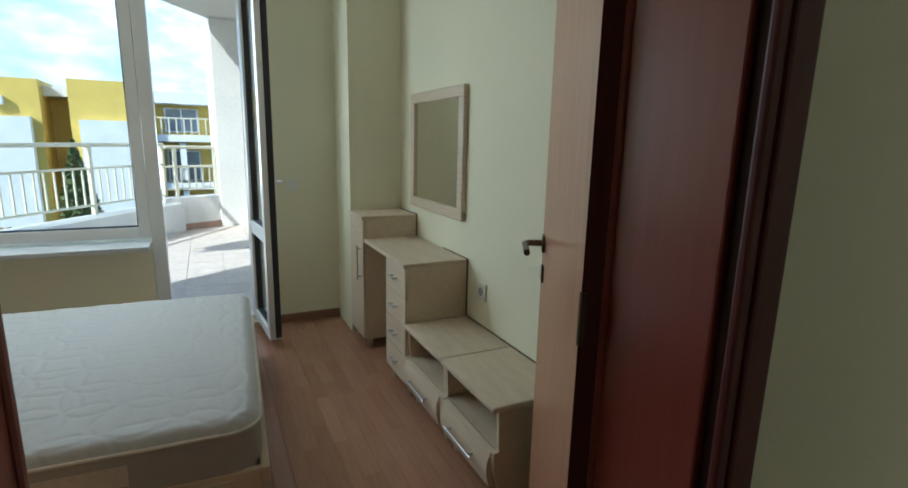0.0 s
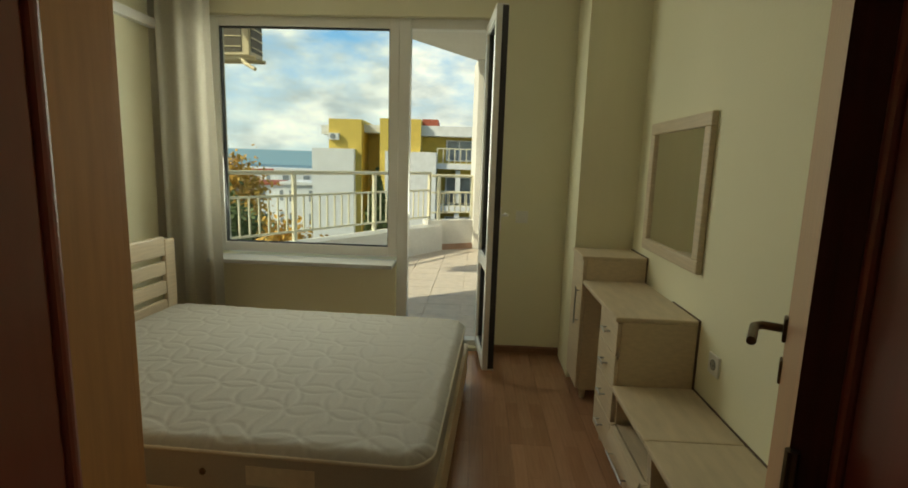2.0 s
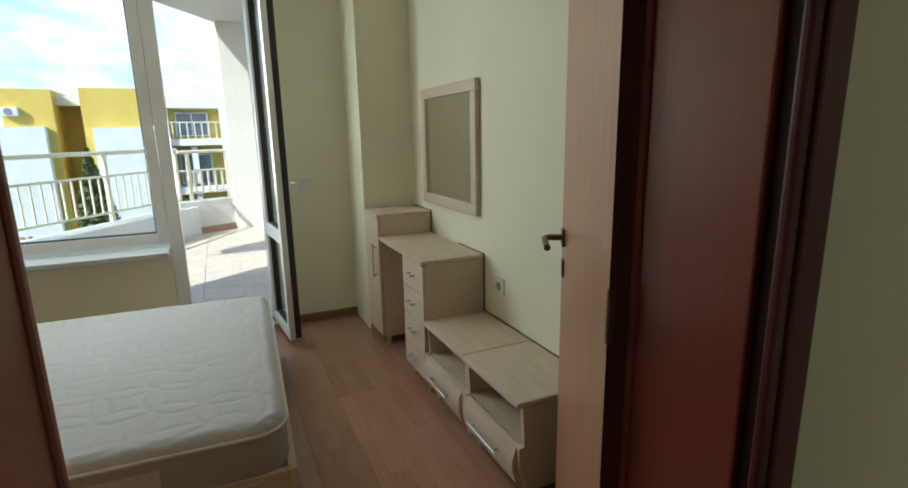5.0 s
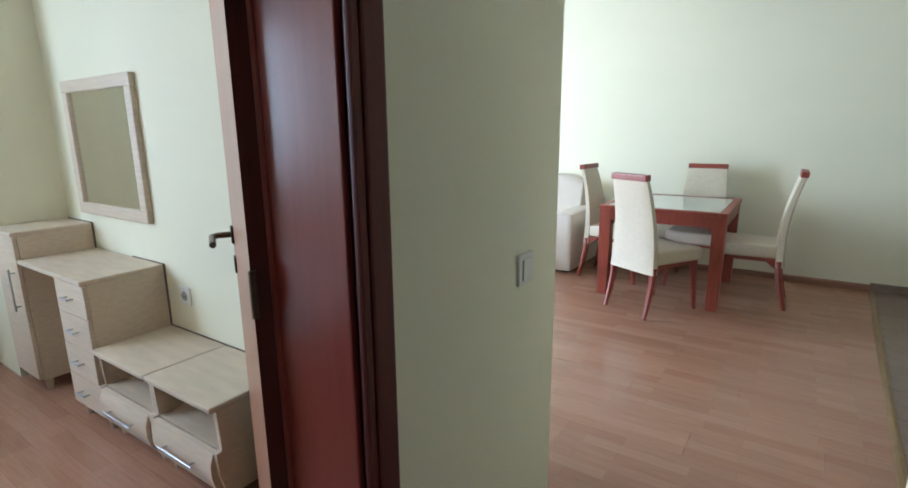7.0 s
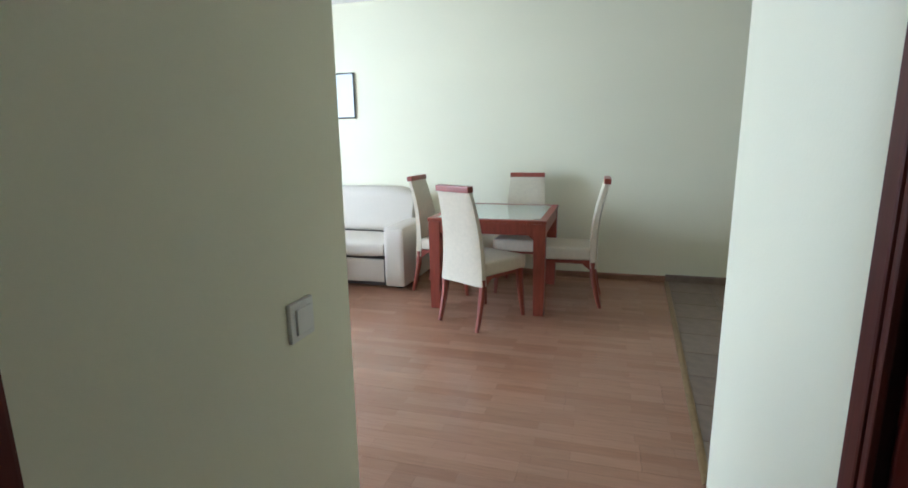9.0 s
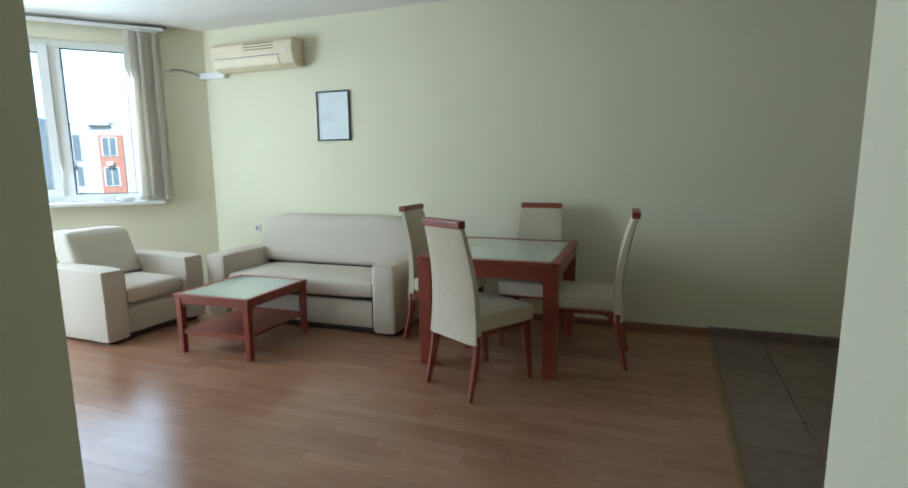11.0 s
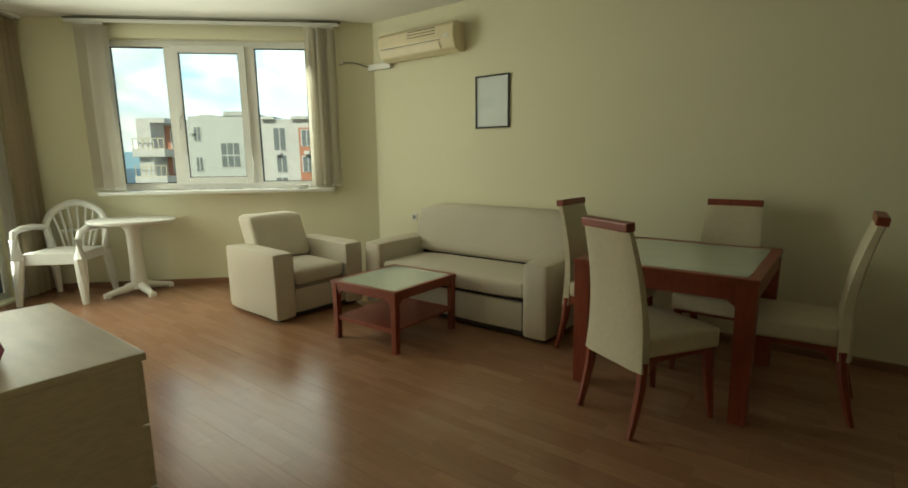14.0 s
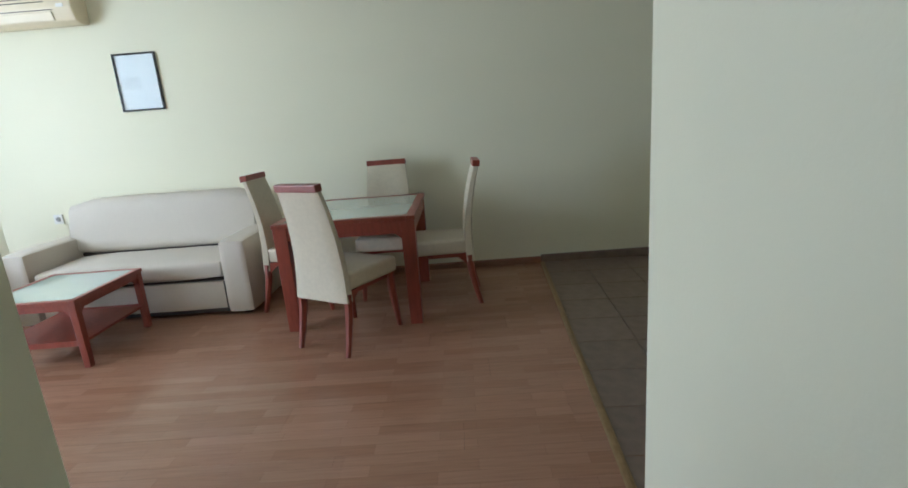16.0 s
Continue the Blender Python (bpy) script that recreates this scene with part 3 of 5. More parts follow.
def pleated(name, m, label, width, z0, z1, material, folds, depth, taper=0.0, category="curtain", thick=0.004, seed=1):
    """A hanging cloth in folds; x across, y depth."""
    t = thing(name, m, label, category)
    rng = random.Random(seed)
    bm = bmesh.new()
    cols, rows = folds * 8, 14
    ph = [rng.uniform(-0.5, 0.5) for _ in range(folds + 2)]
    grid = []
    for j in range(rows + 1):
        v = j / rows
        line = []
        for i in range(cols + 1):
            u = i / cols
            amp = depth * (0.55 + 0.45 * v) * (0.8 + 0.4 * noise.noise((u * 5, seed, 0)))
            x = (u - 0.5) * width * (1 + taper * (v - 0.5)) + 0.012 * noise.noise((u * 9, v * 2, seed))
            y = amp * math.sin(2 * math.pi * u * folds + ph[int(u * folds)] * 0.6)
            line.append(bm.verts.new((x, y, z1 + (z0 - z1) * v)))
        grid.append(line)
    for j in range(rows):
        for i in range(cols):
            bm.faces.new((grid[j][i], grid[j][i + 1], grid[j + 1][i + 1], grid[j + 1][i]))
    bmesh.ops.solidify(bm, geom=bm.faces[:], thickness=thick)
    part("cloth", bm, material, t, smooth=True)
    return t


def slat_blind(name, m, label, width, z0, z1, count):
    """A drawn-back pack of vertical blind slats."""
    t = thing(name, m, label, "vertical blind")
    rng = random.Random(count)
    part("head_clip_bar", boxes((-width / 2, width / 2, -0.012, 0.012, z1, z1 + 0.02)), PVC, t)
    for i in range(count):
        x = (i + 0.5) / count * width - width / 2
        a = radians(68 + rng.uniform(-14, 14))
        bm = bmesh.new()
        w = 0.115
        pts = [(-w / 2, 0.006), (0, -0.004), (w / 2, 0.006)]
        lo = [bm.verts.new((p * math.cos(a) - q * math.sin(a), p * math.sin(a) + q * math.cos(a), z0)) for p, q in pts]
        hi = [bm.verts.new((p * math.cos(a) - q * math.sin(a), p * math.sin(a) + q * math.cos(a), z1)) for p, q in pts]
        for k in range(2):
            bm.faces.new((lo[k], lo[k + 1], hi[k + 1], hi[k]))
        bmesh.ops.solidify(bm, geom=bm.faces[:], thickness=0.0015)
        s = part("slat", bm, BLIND, t)
        s.location = (x, rng.uniform(-0.004, 0.004), 0)
        part("weight", boxes((-0.05, 0.05, -0.004, 0.004, z0 + 0.002, z0 + 0.03)), SWITCH, s).rotation_euler = (0, 0, a)
    return t


slat_blind("vertical_blind", mw @ pose(0.765, -0.08, 0), "drawn-back beige vertical blind slats beside the living room window", 0.22, 1.0, 2.56, 8)
slat_blind("vertical_blind", mw @ pose(2.875, -0.08, 0), "drawn-back beige vertical blind slats near the air conditioner", 0.26, 1.0, 2.56, 8)
tr = thing("curtain_rail", mw @ pose(1.7, -0.08, 2.60), "slim dark-topped blind rail along the ceiling", "curtain rail")
part("rail", boxes((-1.16, 1.36, -0.02, 0.02, -0.018, 0.012), bevel=0.004), PVC, tr)
part("rail_top", boxes((-1.16, 1.38, -0.026, 0.026, 0.013, 0.022)), AC_DARK, tr)
tr2 = thing("curtain_rail", ml @ pose(0.9, -0.10, 2.60), "white double curtain rail above the balcony door", "curtain rail")
part("rail", boxes((-0.85, 1.02, -0.045, -0.015, 0.005, 0.035), (-0.85, 1.02, 0.015, 0.045, 0.005, 0.035), bevel=0.004), PVC, tr2)
pleated("curtain", ml @ pose(1.73, -0.10, 0), "beige curtain drawn back beside the balcony door", 0.34, 0.03, 2.59, CURTAIN, 4, 0.045, 0.25)
pleated("curtain", ml @ pose(1.50, -0.06, 0), "thin pale sheer curtain gathered at the balcony door", 0.12, 0.03, 2.59, VOILE, 2, 0.03, 0.2, seed=3)
pleated("curtain", pose(-1.925, 3.54, 0), "grey sheer curtain gathered beside the bedroom window", 0.42, 0.30, 2.58, VOILE, 3, 0.035, 0.1, seed=5)
pleated("curtain", pose(-2.06, 3.62, 0), "pale sheer curtain bunched in the bedroom corner", 0.14, 0.62, 2.58, BLIND, 2, 0.04, 0.5, seed=8)
tr3 = thing("curtain_rail", pose(-1.0, 3.55, 2.59), "white curtain rail above the bedroom window", "curtain rail")
part("rail", boxes((-1.1, 1.2, -0.02, 0.02, 0, 0.03), bevel=0.004), PVC, tr3)

# ---- bedroom furniture ----


def bar_handle(parent, p0, p1, out, r=0.006):
    a, b, o = Vector(p0), Vector(p1), Vector(out)
    d = (b - a) * 0.12
    return part("handle", merge(tube([a + o - d, b + o + d], r), tube([a, a + o], r * 0.8), tube([b, b + o], r * 0.8)), STEEL, parent, "brushed steel bar handle", True)


def tall_cabinet():
    # local: back to +x at 0.37, front at 0
    t = thing("cabinet", pose(0.595, 3.04, 0) @ Matrix.Diagonal((0.93, 0.83, 1.015, 1)), "tall narrow pale maple cabinet with a long steel handle", "cabinet")
    part("body", boxes((0.02, 0.365, 0, 0.018, 0.055, 0.80), (0.02, 0.365, 0.342, 0.36, 0.055, 0.80), (0.02, 0.365, 0.018, 0.342, 0.055, 0.073), bevel=0.0015), MAPLE, t)
    part("back", boxes((0.366, 0.375, 0, 0.36, 0.06, 0.825)), BACKBOARD, t)
    part("top", boxes((-0.008, 0.366, -0.004, 0.364, 0.80, 0.822), bevel=0.006), MAPLE, t)
    d = part("door", boxes((0.0, 0.018, 0.002, 0.358, 0.065, 0.796), bevel=0.003), MAPLE, t)
    bar_handle(d, (0, 0.06, 0.45), (0, 0.06, 0.62), (-0.026, 0, 0), 0.005)
    for x in (0.05, 0.32):
        for y in (0.03, 0.33):
            part("foot", lathe([(0.016, 0), (0.022, 0.05), (0.022, 0.056)], 12, (x, y, 0)), MAPLE_IN, t)


def dressing_desk():
    t = thing("dressing_table", pose(0.605, 2.340, 0) @ Matrix.Diagonal((0.91, 0.885, 0.977, 1)), "pale maple dressing table with four drawers", "desk")
    part("top", boxes((-0.010, 0.366, 0, 0.785, 0.695, 0.717), bevel=0.007), MAPLE, t)
    part("side", boxes((0.02, 0.365, 0.002, 0.020, 0.06, 0.695), bevel=0.0015), MAPLE, t)
    part("side", boxes((0.02, 0.365, 0.320, 0.338, 0.06, 0.695), bevel=0.0015), MAPLE, t)
    part("bottom", boxes((0.02, 0.365, 0.020, 0.320, 0.06, 0.078)), MAPLE_IN, t)
    part("back", boxes((0.366, 0.375, -0.002, 0.34, 0.06, 0.719)), BACKBOARD, t)
    part("modesty_panel", boxes((0.340, 0.356, 0.338, 0.783, 0.35, 0.695)), MAPLE, t)
    hs = 0.612 / 4
    for i in range(4):
        z0 = 0.078 + i * hs
        d = part("drawer_front", boxes((0.002, 0.020, 0.004, 0.336, z0 + 0.002, z0 + hs - 0.002), bevel=0.003), MAPLE, t)
        bar_handle(d, (0.002, 0.135, z0 + hs * 0.52), (0.002, 0.205, z0 + hs * 0.52), (-0.026, 0, 0), 0.005)
    for y in (0.03, 0.30):
        for x in (0.05, 0.32):
            part("foot", lathe([(0.016, 0), (0.022, 0.05), (0.022, 0.062)], 12, (x, y, 0)), MAPLE_IN, t)


def low_cabinet(y0, group="low cabinets under the socket"):
    t = thing("low_cabinet", pose(0.610, y0, 0) @ Matrix.Diagonal((0.90, 0.985, 0.92, 1)), "low pale maple cabinet with an open shelf above a bowed drawer", "cabinet", group)
    w = 0.445
    side = [(0.365, 0.055), (0.365, 0.415), (0.012, 0.415), (0.020, 0.255), (-0.004, 0.250), (0.000, 0.16), (0.030, 0.055)]
    part("top", boxes((-0.014, 0.366, 0.001, w - 0.001, 0.415, 0.438), bevel=0.008), MAPLE, t)
    for a, b in ((0.001, 0.019), (w - 0.019, w - 0.001)):
        part("side", profile_y(side, a, b), MAPLE, t)
    part("shelf", boxes((0.022, 0.360, 0.019, w - 0.019, 0.235, 0.253)), MAPLE, t)
    part("bottom", boxes((0.035, 0.360, 0.019, w - 0.019, 0.055, 0.073)), MAPLE_IN, t)
    part("back", boxes((0.352, 0.362, 0.019, w - 0.019, 0.073, 0.415)), MAPLE_IN, t)
    part("rear_edge", boxes((0.366, 0.372, 0, w, 0.06, 0.440)), BACKBOARD, t)
    front = [(0.014, 0.250), (-0.004, 0.246), (-0.020, 0.20), (-0.020, 0.15), (-0.006, 0.095), (0.020, 0.062), (0.034, 0.062), (0.012, 0.12), (0.0, 0.17)]
    d = part("drawer_front", profile_y(front, 0.022, w - 0.022), MAPLE, t, smooth=True)
    bar_handle(d, (-0.020, 0.13, 0.175), (-0.020, w - 0.13, 0.175), (-0.026, 0, 0), 0.0045)
    for y in (0.05, w - 0.05):
        for x in (0.06, 0.32):
            part("foot", lathe([(0.016, 0), (0.022, 0.05), (0.022, 0.058)], 12, (x, y, 0)), MAPLE_IN, t)


def wall_mirror():
    t = thing("wall_mirror", pose(0.945, 2.742, 1.222), "rectangular wall mirror in a pale maple frame", "mirror")
    hy, hz, w = 0.360, 0.335, 0.058
    def rail(y0, y1, z0, z1):
        return boxes((-0.028, 0, y0, y1, z0, z1), bevel=0.007)
    part("frame_rail", rail(-hy, hy, hz - w, hz), MAPLE, t)
    part("frame_rail", rail(-hy, hy, -hz, -hz + w), MAPLE, t)
    part("frame_stile", rail(-hy, -hy + w, -hz + w, hz - w), MAPLE, t)
    part("frame_stile", rail(hy - w, hy, -hz + w, hz - w), MAPLE, t)
    part("mirror_glass", boxes((-0.014, -0.006, -hy + w - 0.004, hy - w + 0.004, -hz + w - 0.004, hz - w + 0.004)), MIRROR, t)


def bed():
    # local: origin at foot-end corner nearest the door wall; x to the headboard is negative
    t = thing("bed", pose(-0.115, 1.69, 0, 0, 0, -2.6) @ Matrix.Diagonal((0.90, 0.925, 1, 1)), "light wooden double bed with a slatted headboard", "bed")
    L, W = 2.06, 1.64
    part("side_rail", boxes((-L, 0.0, 0.005, 0.032, 0.07, 0.235), bevel=0.006), MAPLE, t)
    part("side_rail", boxes((-L, 0.0, W - 0.032, W - 0.005, 0.07, 0.235), bevel=0.006), MAPLE, t)
    part("foot_rail", boxes((-0.012, 0.020, 0.0, W, 0.06, 0.24), bevel=0.006), MAPLE, t)
    part("slat_base", boxes((-L, -0.012, 0.032, W - 0.032, 0.17, 0.19)), MAPLE_IN, t)
    for x in (-L + 0.05, -0.06):
        for y in (0.05, W - 0.05):
            part("leg", boxes((x - 0.03, x + 0.03, y - 0.03, y + 0.03, 0, 0.07), bevel=0.004), MAPLE_IN, t)
    part("drawer_pull_block", boxes((-0.62, -0.44, -0.006, 0.006, 0.12, 0.20), bevel=0.002), MAPLE_IN, t)
    hb = part("headboard", boxes((-L - 0.045, -L - 0.01, 0.0, 0.10, 0.05, 0.80), bevel=0.012), MAPLE, t, "pale wooden headboard with open slots")
    part("headboard_post", boxes((-L - 0.045, -L - 0.01, W - 0.05, W + 0.05, 0.05, 0.80), bevel=0.012), MAPLE, hb)
    for z in (0.34, 0.46, 0.58):
        part("headboard_slat", boxes((-L - 0.042, -L - 0.015, 0.10, W - 0.05, z, z + 0.085), bevel=0.008), MAPLE, hb)
    part("headboard_top", boxes((-L - 0.042, -L - 0.012, 0.10, W - 0.05, 0.70, 0.82), bevel=0.012), MAPLE, hb)


def mattress():
    t = thing("mattress", pose(-0.115, 1.69, 0.19, 0, 0, -2.6) @ Matrix.Diagonal((0.90, 0.925, 1, 1)), "bare cream quilted spring mattress with leaf-pattern stitching", "mattress")
    L, W, H, RAD = 2.03, 1.62, 0.215, 0.11
    bm = bmesh.new()
    nx, ny = 250, 200
    rows = []
    for j in range(ny + 1):
        row = []
        for i in range(nx + 1):
            x, y = -L * i / nx, 0.01 + W * j / ny
            u = x + 0.05 * noise.noise((x * 4.5, y * 4.5, 1))
            w = y + 0.05 * noise.noise((x * 4.5, y * 4.5, 9))
            near = 1.0
            for ci in range(-1, 2):
                for cj in range(-1, 2):
                    cx, cy = (round(u / 0.19) + ci) * 0.19, (round(w / 0.19) + cj) * 0.19
                    near = min(near, abs(math.hypot(u - cx, w - cy) - 0.135))
            ridge = min(1.0, near / 0.016) ** 0.8
            e = min(-x, L + x, y - 0.01, W + 0.01 - y)
            drop = 0.028 * max(0.0, 1 - e / 0.055) ** 2
            z = H - 0.0038 + 0.0038 * ridge - drop + 0.004 * noise.noise((x * 1.5, y * 1.5, 3))
            px, py = max(-L + RAD, min(-RAD, x)), max(0.01 + RAD, min(W + 0.01 - RAD, y))
            dx, dy = x - px, y - py
            if dx and dy:
                k = RAD * max(abs(dx), abs(dy)) / RAD / math.hypot(dx, dy)
                dx, dy = dx * k, dy * k
            row.append(bm.verts.new((px + dx, py + dy, z)))
        rows.append(row)
    for j in range(ny):
        for i in range(nx):
            bm.faces.new((rows[j][i], rows[j + 1][i], rows[j + 1][i + 1], rows[j][i + 1]))
    bmesh.ops.recalc_face_normals(bm, faces=bm.faces[:])
    rim = []
    for cx, cy, a0 in ((-RAD, W + 0.01 - RAD, 0), (-L + RAD, W + 0.01 - RAD, 90), (-L + RAD, 0.01 + RAD, 180), (-RAD, 0.01 + RAD, 270)):
        rim += [(cx + RAD * math.cos(radians(a0 + k * 15)), cy + RAD * math.sin(radians(a0 + k * 15))) for k in range(7)]
    part("quilted_top", bm, MATTRESS, t, smooth=True)
    part("side_band", prism(rim, 0.012, H - 0.030, bevel=0.012), MATTRESS, t, smooth=True)
    for x in (-0.83, -1.75):
        part("vent", shift(lathe([(0.012, 0), (0.012, 0.004), (0.007, 0.006)], 14), pose(x, 0.008, H * 0.52, 90)), BRONZE, t, "small dark metal vent button")
    part("sewn_label", boxes((-0.667, -0.413, 0.0060, 0.0085, 0.078, 0.145), bevel=0.001), PIPING, t, "pale cloth label sewn on the side")
    for z in (0.02, H - 0.034):
        pts = [(x * 1.001, y, z) for x, y in rim]
        part("piping", tube(pts, 0.007, 8, True), PIPING, t, smooth=True)


def wardrobe():
    t = thing("wardrobe", pose(-0.71, 0.735, 0), "warm beech wardrobe standing beside the bedroom door", "wardrobe")
    part("side_panel", boxes((-0.018, 0, 0, 0.50, 0, 2.1), bevel=0.0015), BEECH, t)
    part("side_panel", boxes((-1.25, -1.232, 0, 0.50, 0, 2.1), bevel=0.0015), BEECH, t)
    part("top", boxes((-1.232, -0.018, 0, 0.50, 2.08, 2.1)), BEECH, t)
    part("back", boxes((-1.232, -0.018, 0, 0.008, 0.06, 2.08)), MAPLE_IN, t)
    for a, b in ((-1.248, -0.627), (-0.623, -0.002)):
        d = part("door", boxes((a, b, 0.502, 0.520, 0.07, 2.09), bevel=0.002), BEECH, t)
        bar_handle(d, (-0.66 if a < -1 else -0.59, 0.520, 0.95), (-0.66 if a < -1 else -0.59, 0.520, 1.15), (0, 0.026, 0))
    part("plinth", boxes((-1.232, -0.018, 0.02, 0.43, 0, 0.07)), BEECH, t)


tall_cabinet()
dressing_desk()
low_cabinet(1.900)
low_cabinet(1.460)
wall_mirror()
bed()
mattress()
wardrobe()


def air_conditioner(name, m, label, w=0.92, h=0.255, d=0.185):
    """Indoor wall unit; x along the wall, y into the wall, z up from the lower edge."""
    t = thing(name, m, label, "air conditioner")
    prof = [(0, 0.01), (0, h), (-d * 0.72, h), (-d * 0.97, h * 0.86), (-d, h * 0.45), (-d * 0.80, h * 0.10), (-d * 0.45, 0.0)]
    part("casing", profile_x(prof, -w / 2, w / 2, bevel=0.012, seg=3), AC_CREAM, t, smooth=True)
    for i in range(3):
        z = h * (0.84 - 0.10 * i)
        part("intake_slot", boxes((-w * 0.08, w * 0.28, -d * (0.985 + 0.006 * i) - 0.002, -d * 0.9, z - 0.004, z + 0.002)), AC_DARK, t)
    part("front_line", boxes((-w * 0.46, w * 0.34, -d - 0.0025, -d * 0.9, h * 0.40, h * 0.415)), AC_DARK, t)
    part("louvre", shift(boxes((-w * 0.43, w * 0.33, -0.003, 0.003, -0.03, 0.03), bevel=0.002), pose(0, -d * 0.93, h * 0.235, 22)), AC_CREAM, t)
    part("display", boxes((w * 0.38, w * 0.44, -d - 0.003, -d * 0.9, h * 0.46, h * 0.56), bevel=0.002), SWITCH, t)
    return t


air_conditioner("air_conditioner", pose(4.95, 3.30, 2.205, 0, 0, -90), "yellowed cream wall air conditioner above the sofa")
air_conditioner("air_conditioner", pose(-2.14, 2.88, 2.19, 0, 0, 90), "white wall air conditioner over the bed", 0.80, 0.25, 0.18)
cd = thing("cable_duct", pose(4.95, 3.9, 2.20), "white pipe duct from the air conditioner to the corner", "cable duct")
part("duct", boxes((-0.05, -0.002, -0.16, 0.16, -0.03, 0.03), bevel=0.006), PVC, cd)
cd2 = thing("cable_duct", mw @ pose(lw - 0.08, 0, 2.20), "thin cable and pipe stub on the window wall", "cable duct")
part("cable", tube([(0.05, -0.015, 0.0), (-0.06, -0.012, 0.035), (-0.14, -0.015, 0.055), (-0.24, -0.012, 0.05)], 0.006), SOCKET, cd2, smooth=True)
part("clip", boxes((-0.27, -0.23, -0.03, 0, 0.03, 0.07), bevel=0.004), SWITCH, cd2)
cd3 = thing("cable_duct", pose(-2.14, 3.12, 2.15), "white pipe duct below the bedroom air conditioner", "cable duct")
part("duct", boxes((0.002, 0.05, -0.1, 0.62, -0.045, 0.015), bevel=0.006), PVC, cd3)

# ---- living room furniture ----


def dining_chair():
    """Origin on the floor under the seat, facing +y."""
    t = thing("dining_chair", pose(0, 0, 0), "high-backed dining chair in cream leatherette with cherry-stained legs", "chair", "chairs round the dining table")
    part("seat", prism([(-0.19, -0.19), (0.19, -0.19), (0.215, 0.235), (-0.215, 0.235)], 0.375, 0.475, bevel=0.022, seg=3), LEATHER, t, smooth=True)
    bm = bmesh.new()
    rings = []
    n = 14
    for i in range(n + 1):
        v = i / n
        z = 0.315 + 0.650 * v
        y = -0.212 - 0.078 * v ** 1.8 + 0.018 * math.sin(math.pi * v)
        w = 0.198 - 0.044 * v
        th = 0.066 - 0.022 * v
        bow = 0.006 * math.sin(math.pi * min(1, v * 1.1))
        ring = []
        for k in range(9):
            u = -1 + k / 4
            ring.append(bm.verts.new((u * w, y + th / 2 - bow * (1 - u * u) - (0.010 if abs(u) == 1 else 0), z)))
        for k in range(9):
            u = 1 - k / 4
            ring.append(bm.verts.new((u * w, y - th / 2 - bow * (1 - u * u) + (0.010 if abs(u) == 1 else 0), z)))
        rings.append(ring)
    for a, b in zip(rings, rings[1:]):
        for j in range(18):
            bm.faces.new((a[j], a[(j + 1) % 18], b[(j + 1) % 18], b[j]))
    bm.faces.new(rings[0][::-1])
    bm.faces.new(rings[-1])
    bmesh.ops.recalc_face_normals(bm, faces=bm.faces[:])
    part("backrest", bm, LEATHER, t, smooth=True)
    part("top_rail", shift(boxes((-0.156, 0.156, -0.026, 0.024, 0, 0.042), bevel=0.006), pose(0, -0.290, 0.960, 6)), CHERRY, t, "cherry-stained wooden top rail")
    for s in (-1, 1):
        part("rear_leg", tube([(s * 0.185, -0.272, 0), (s * 0.183, -0.245, 0.10), (s * 0.180, -0.215, 0.24), (s * 0.178, -0.205, 0.36)], [0.016, 0.020, 0.025, 0.026], 6), CHERRY, t, smooth=True)
        part("front_leg", tube([(s * 0.190, 0.235, 0), (s * 0.186, 0.222, 0.10), (s * 0.182, 0.203, 0.25), (s * 0.180, 0.198, 0.405)], [0.015, 0.020, 0.026, 0.027], 6), CHERRY, t, smooth=True)
    for s in (-1, 1):
        part("side_apron", boxes((s * 0.165 - 0.011, s * 0.165 + 0.011, -0.17, 0.175, 0.345, 0.380), bevel=0.003), CHERRY, t)
        part("corner_bracket", profile_x([(-0.185, 0.375), (-0.105, 0.375), (-0.120, 0.355), (-0.185, 0.30)], s * 0.178 - 0.010, s * 0.178 + 0.010), CHERRY, t)
    part("front_apron", boxes((-0.154, 0.154, 0.170, 0.190, 0.350, 0.380), bevel=0.003), CHERRY, t)
    return t


chair = dining_chair()
chair.matrix_world = pose(3.625, 0.738, 0, 0, 0, -119)
copy_thing(chair, pose(4.47, 0.585, 0, 0, 0, 90))
copy_thing(chair, pose(4.315, 1.212, 0, 0, 0, 176))
copy_thing(chair, pose(4.215, 0.180, 0, 0, 0, 1))


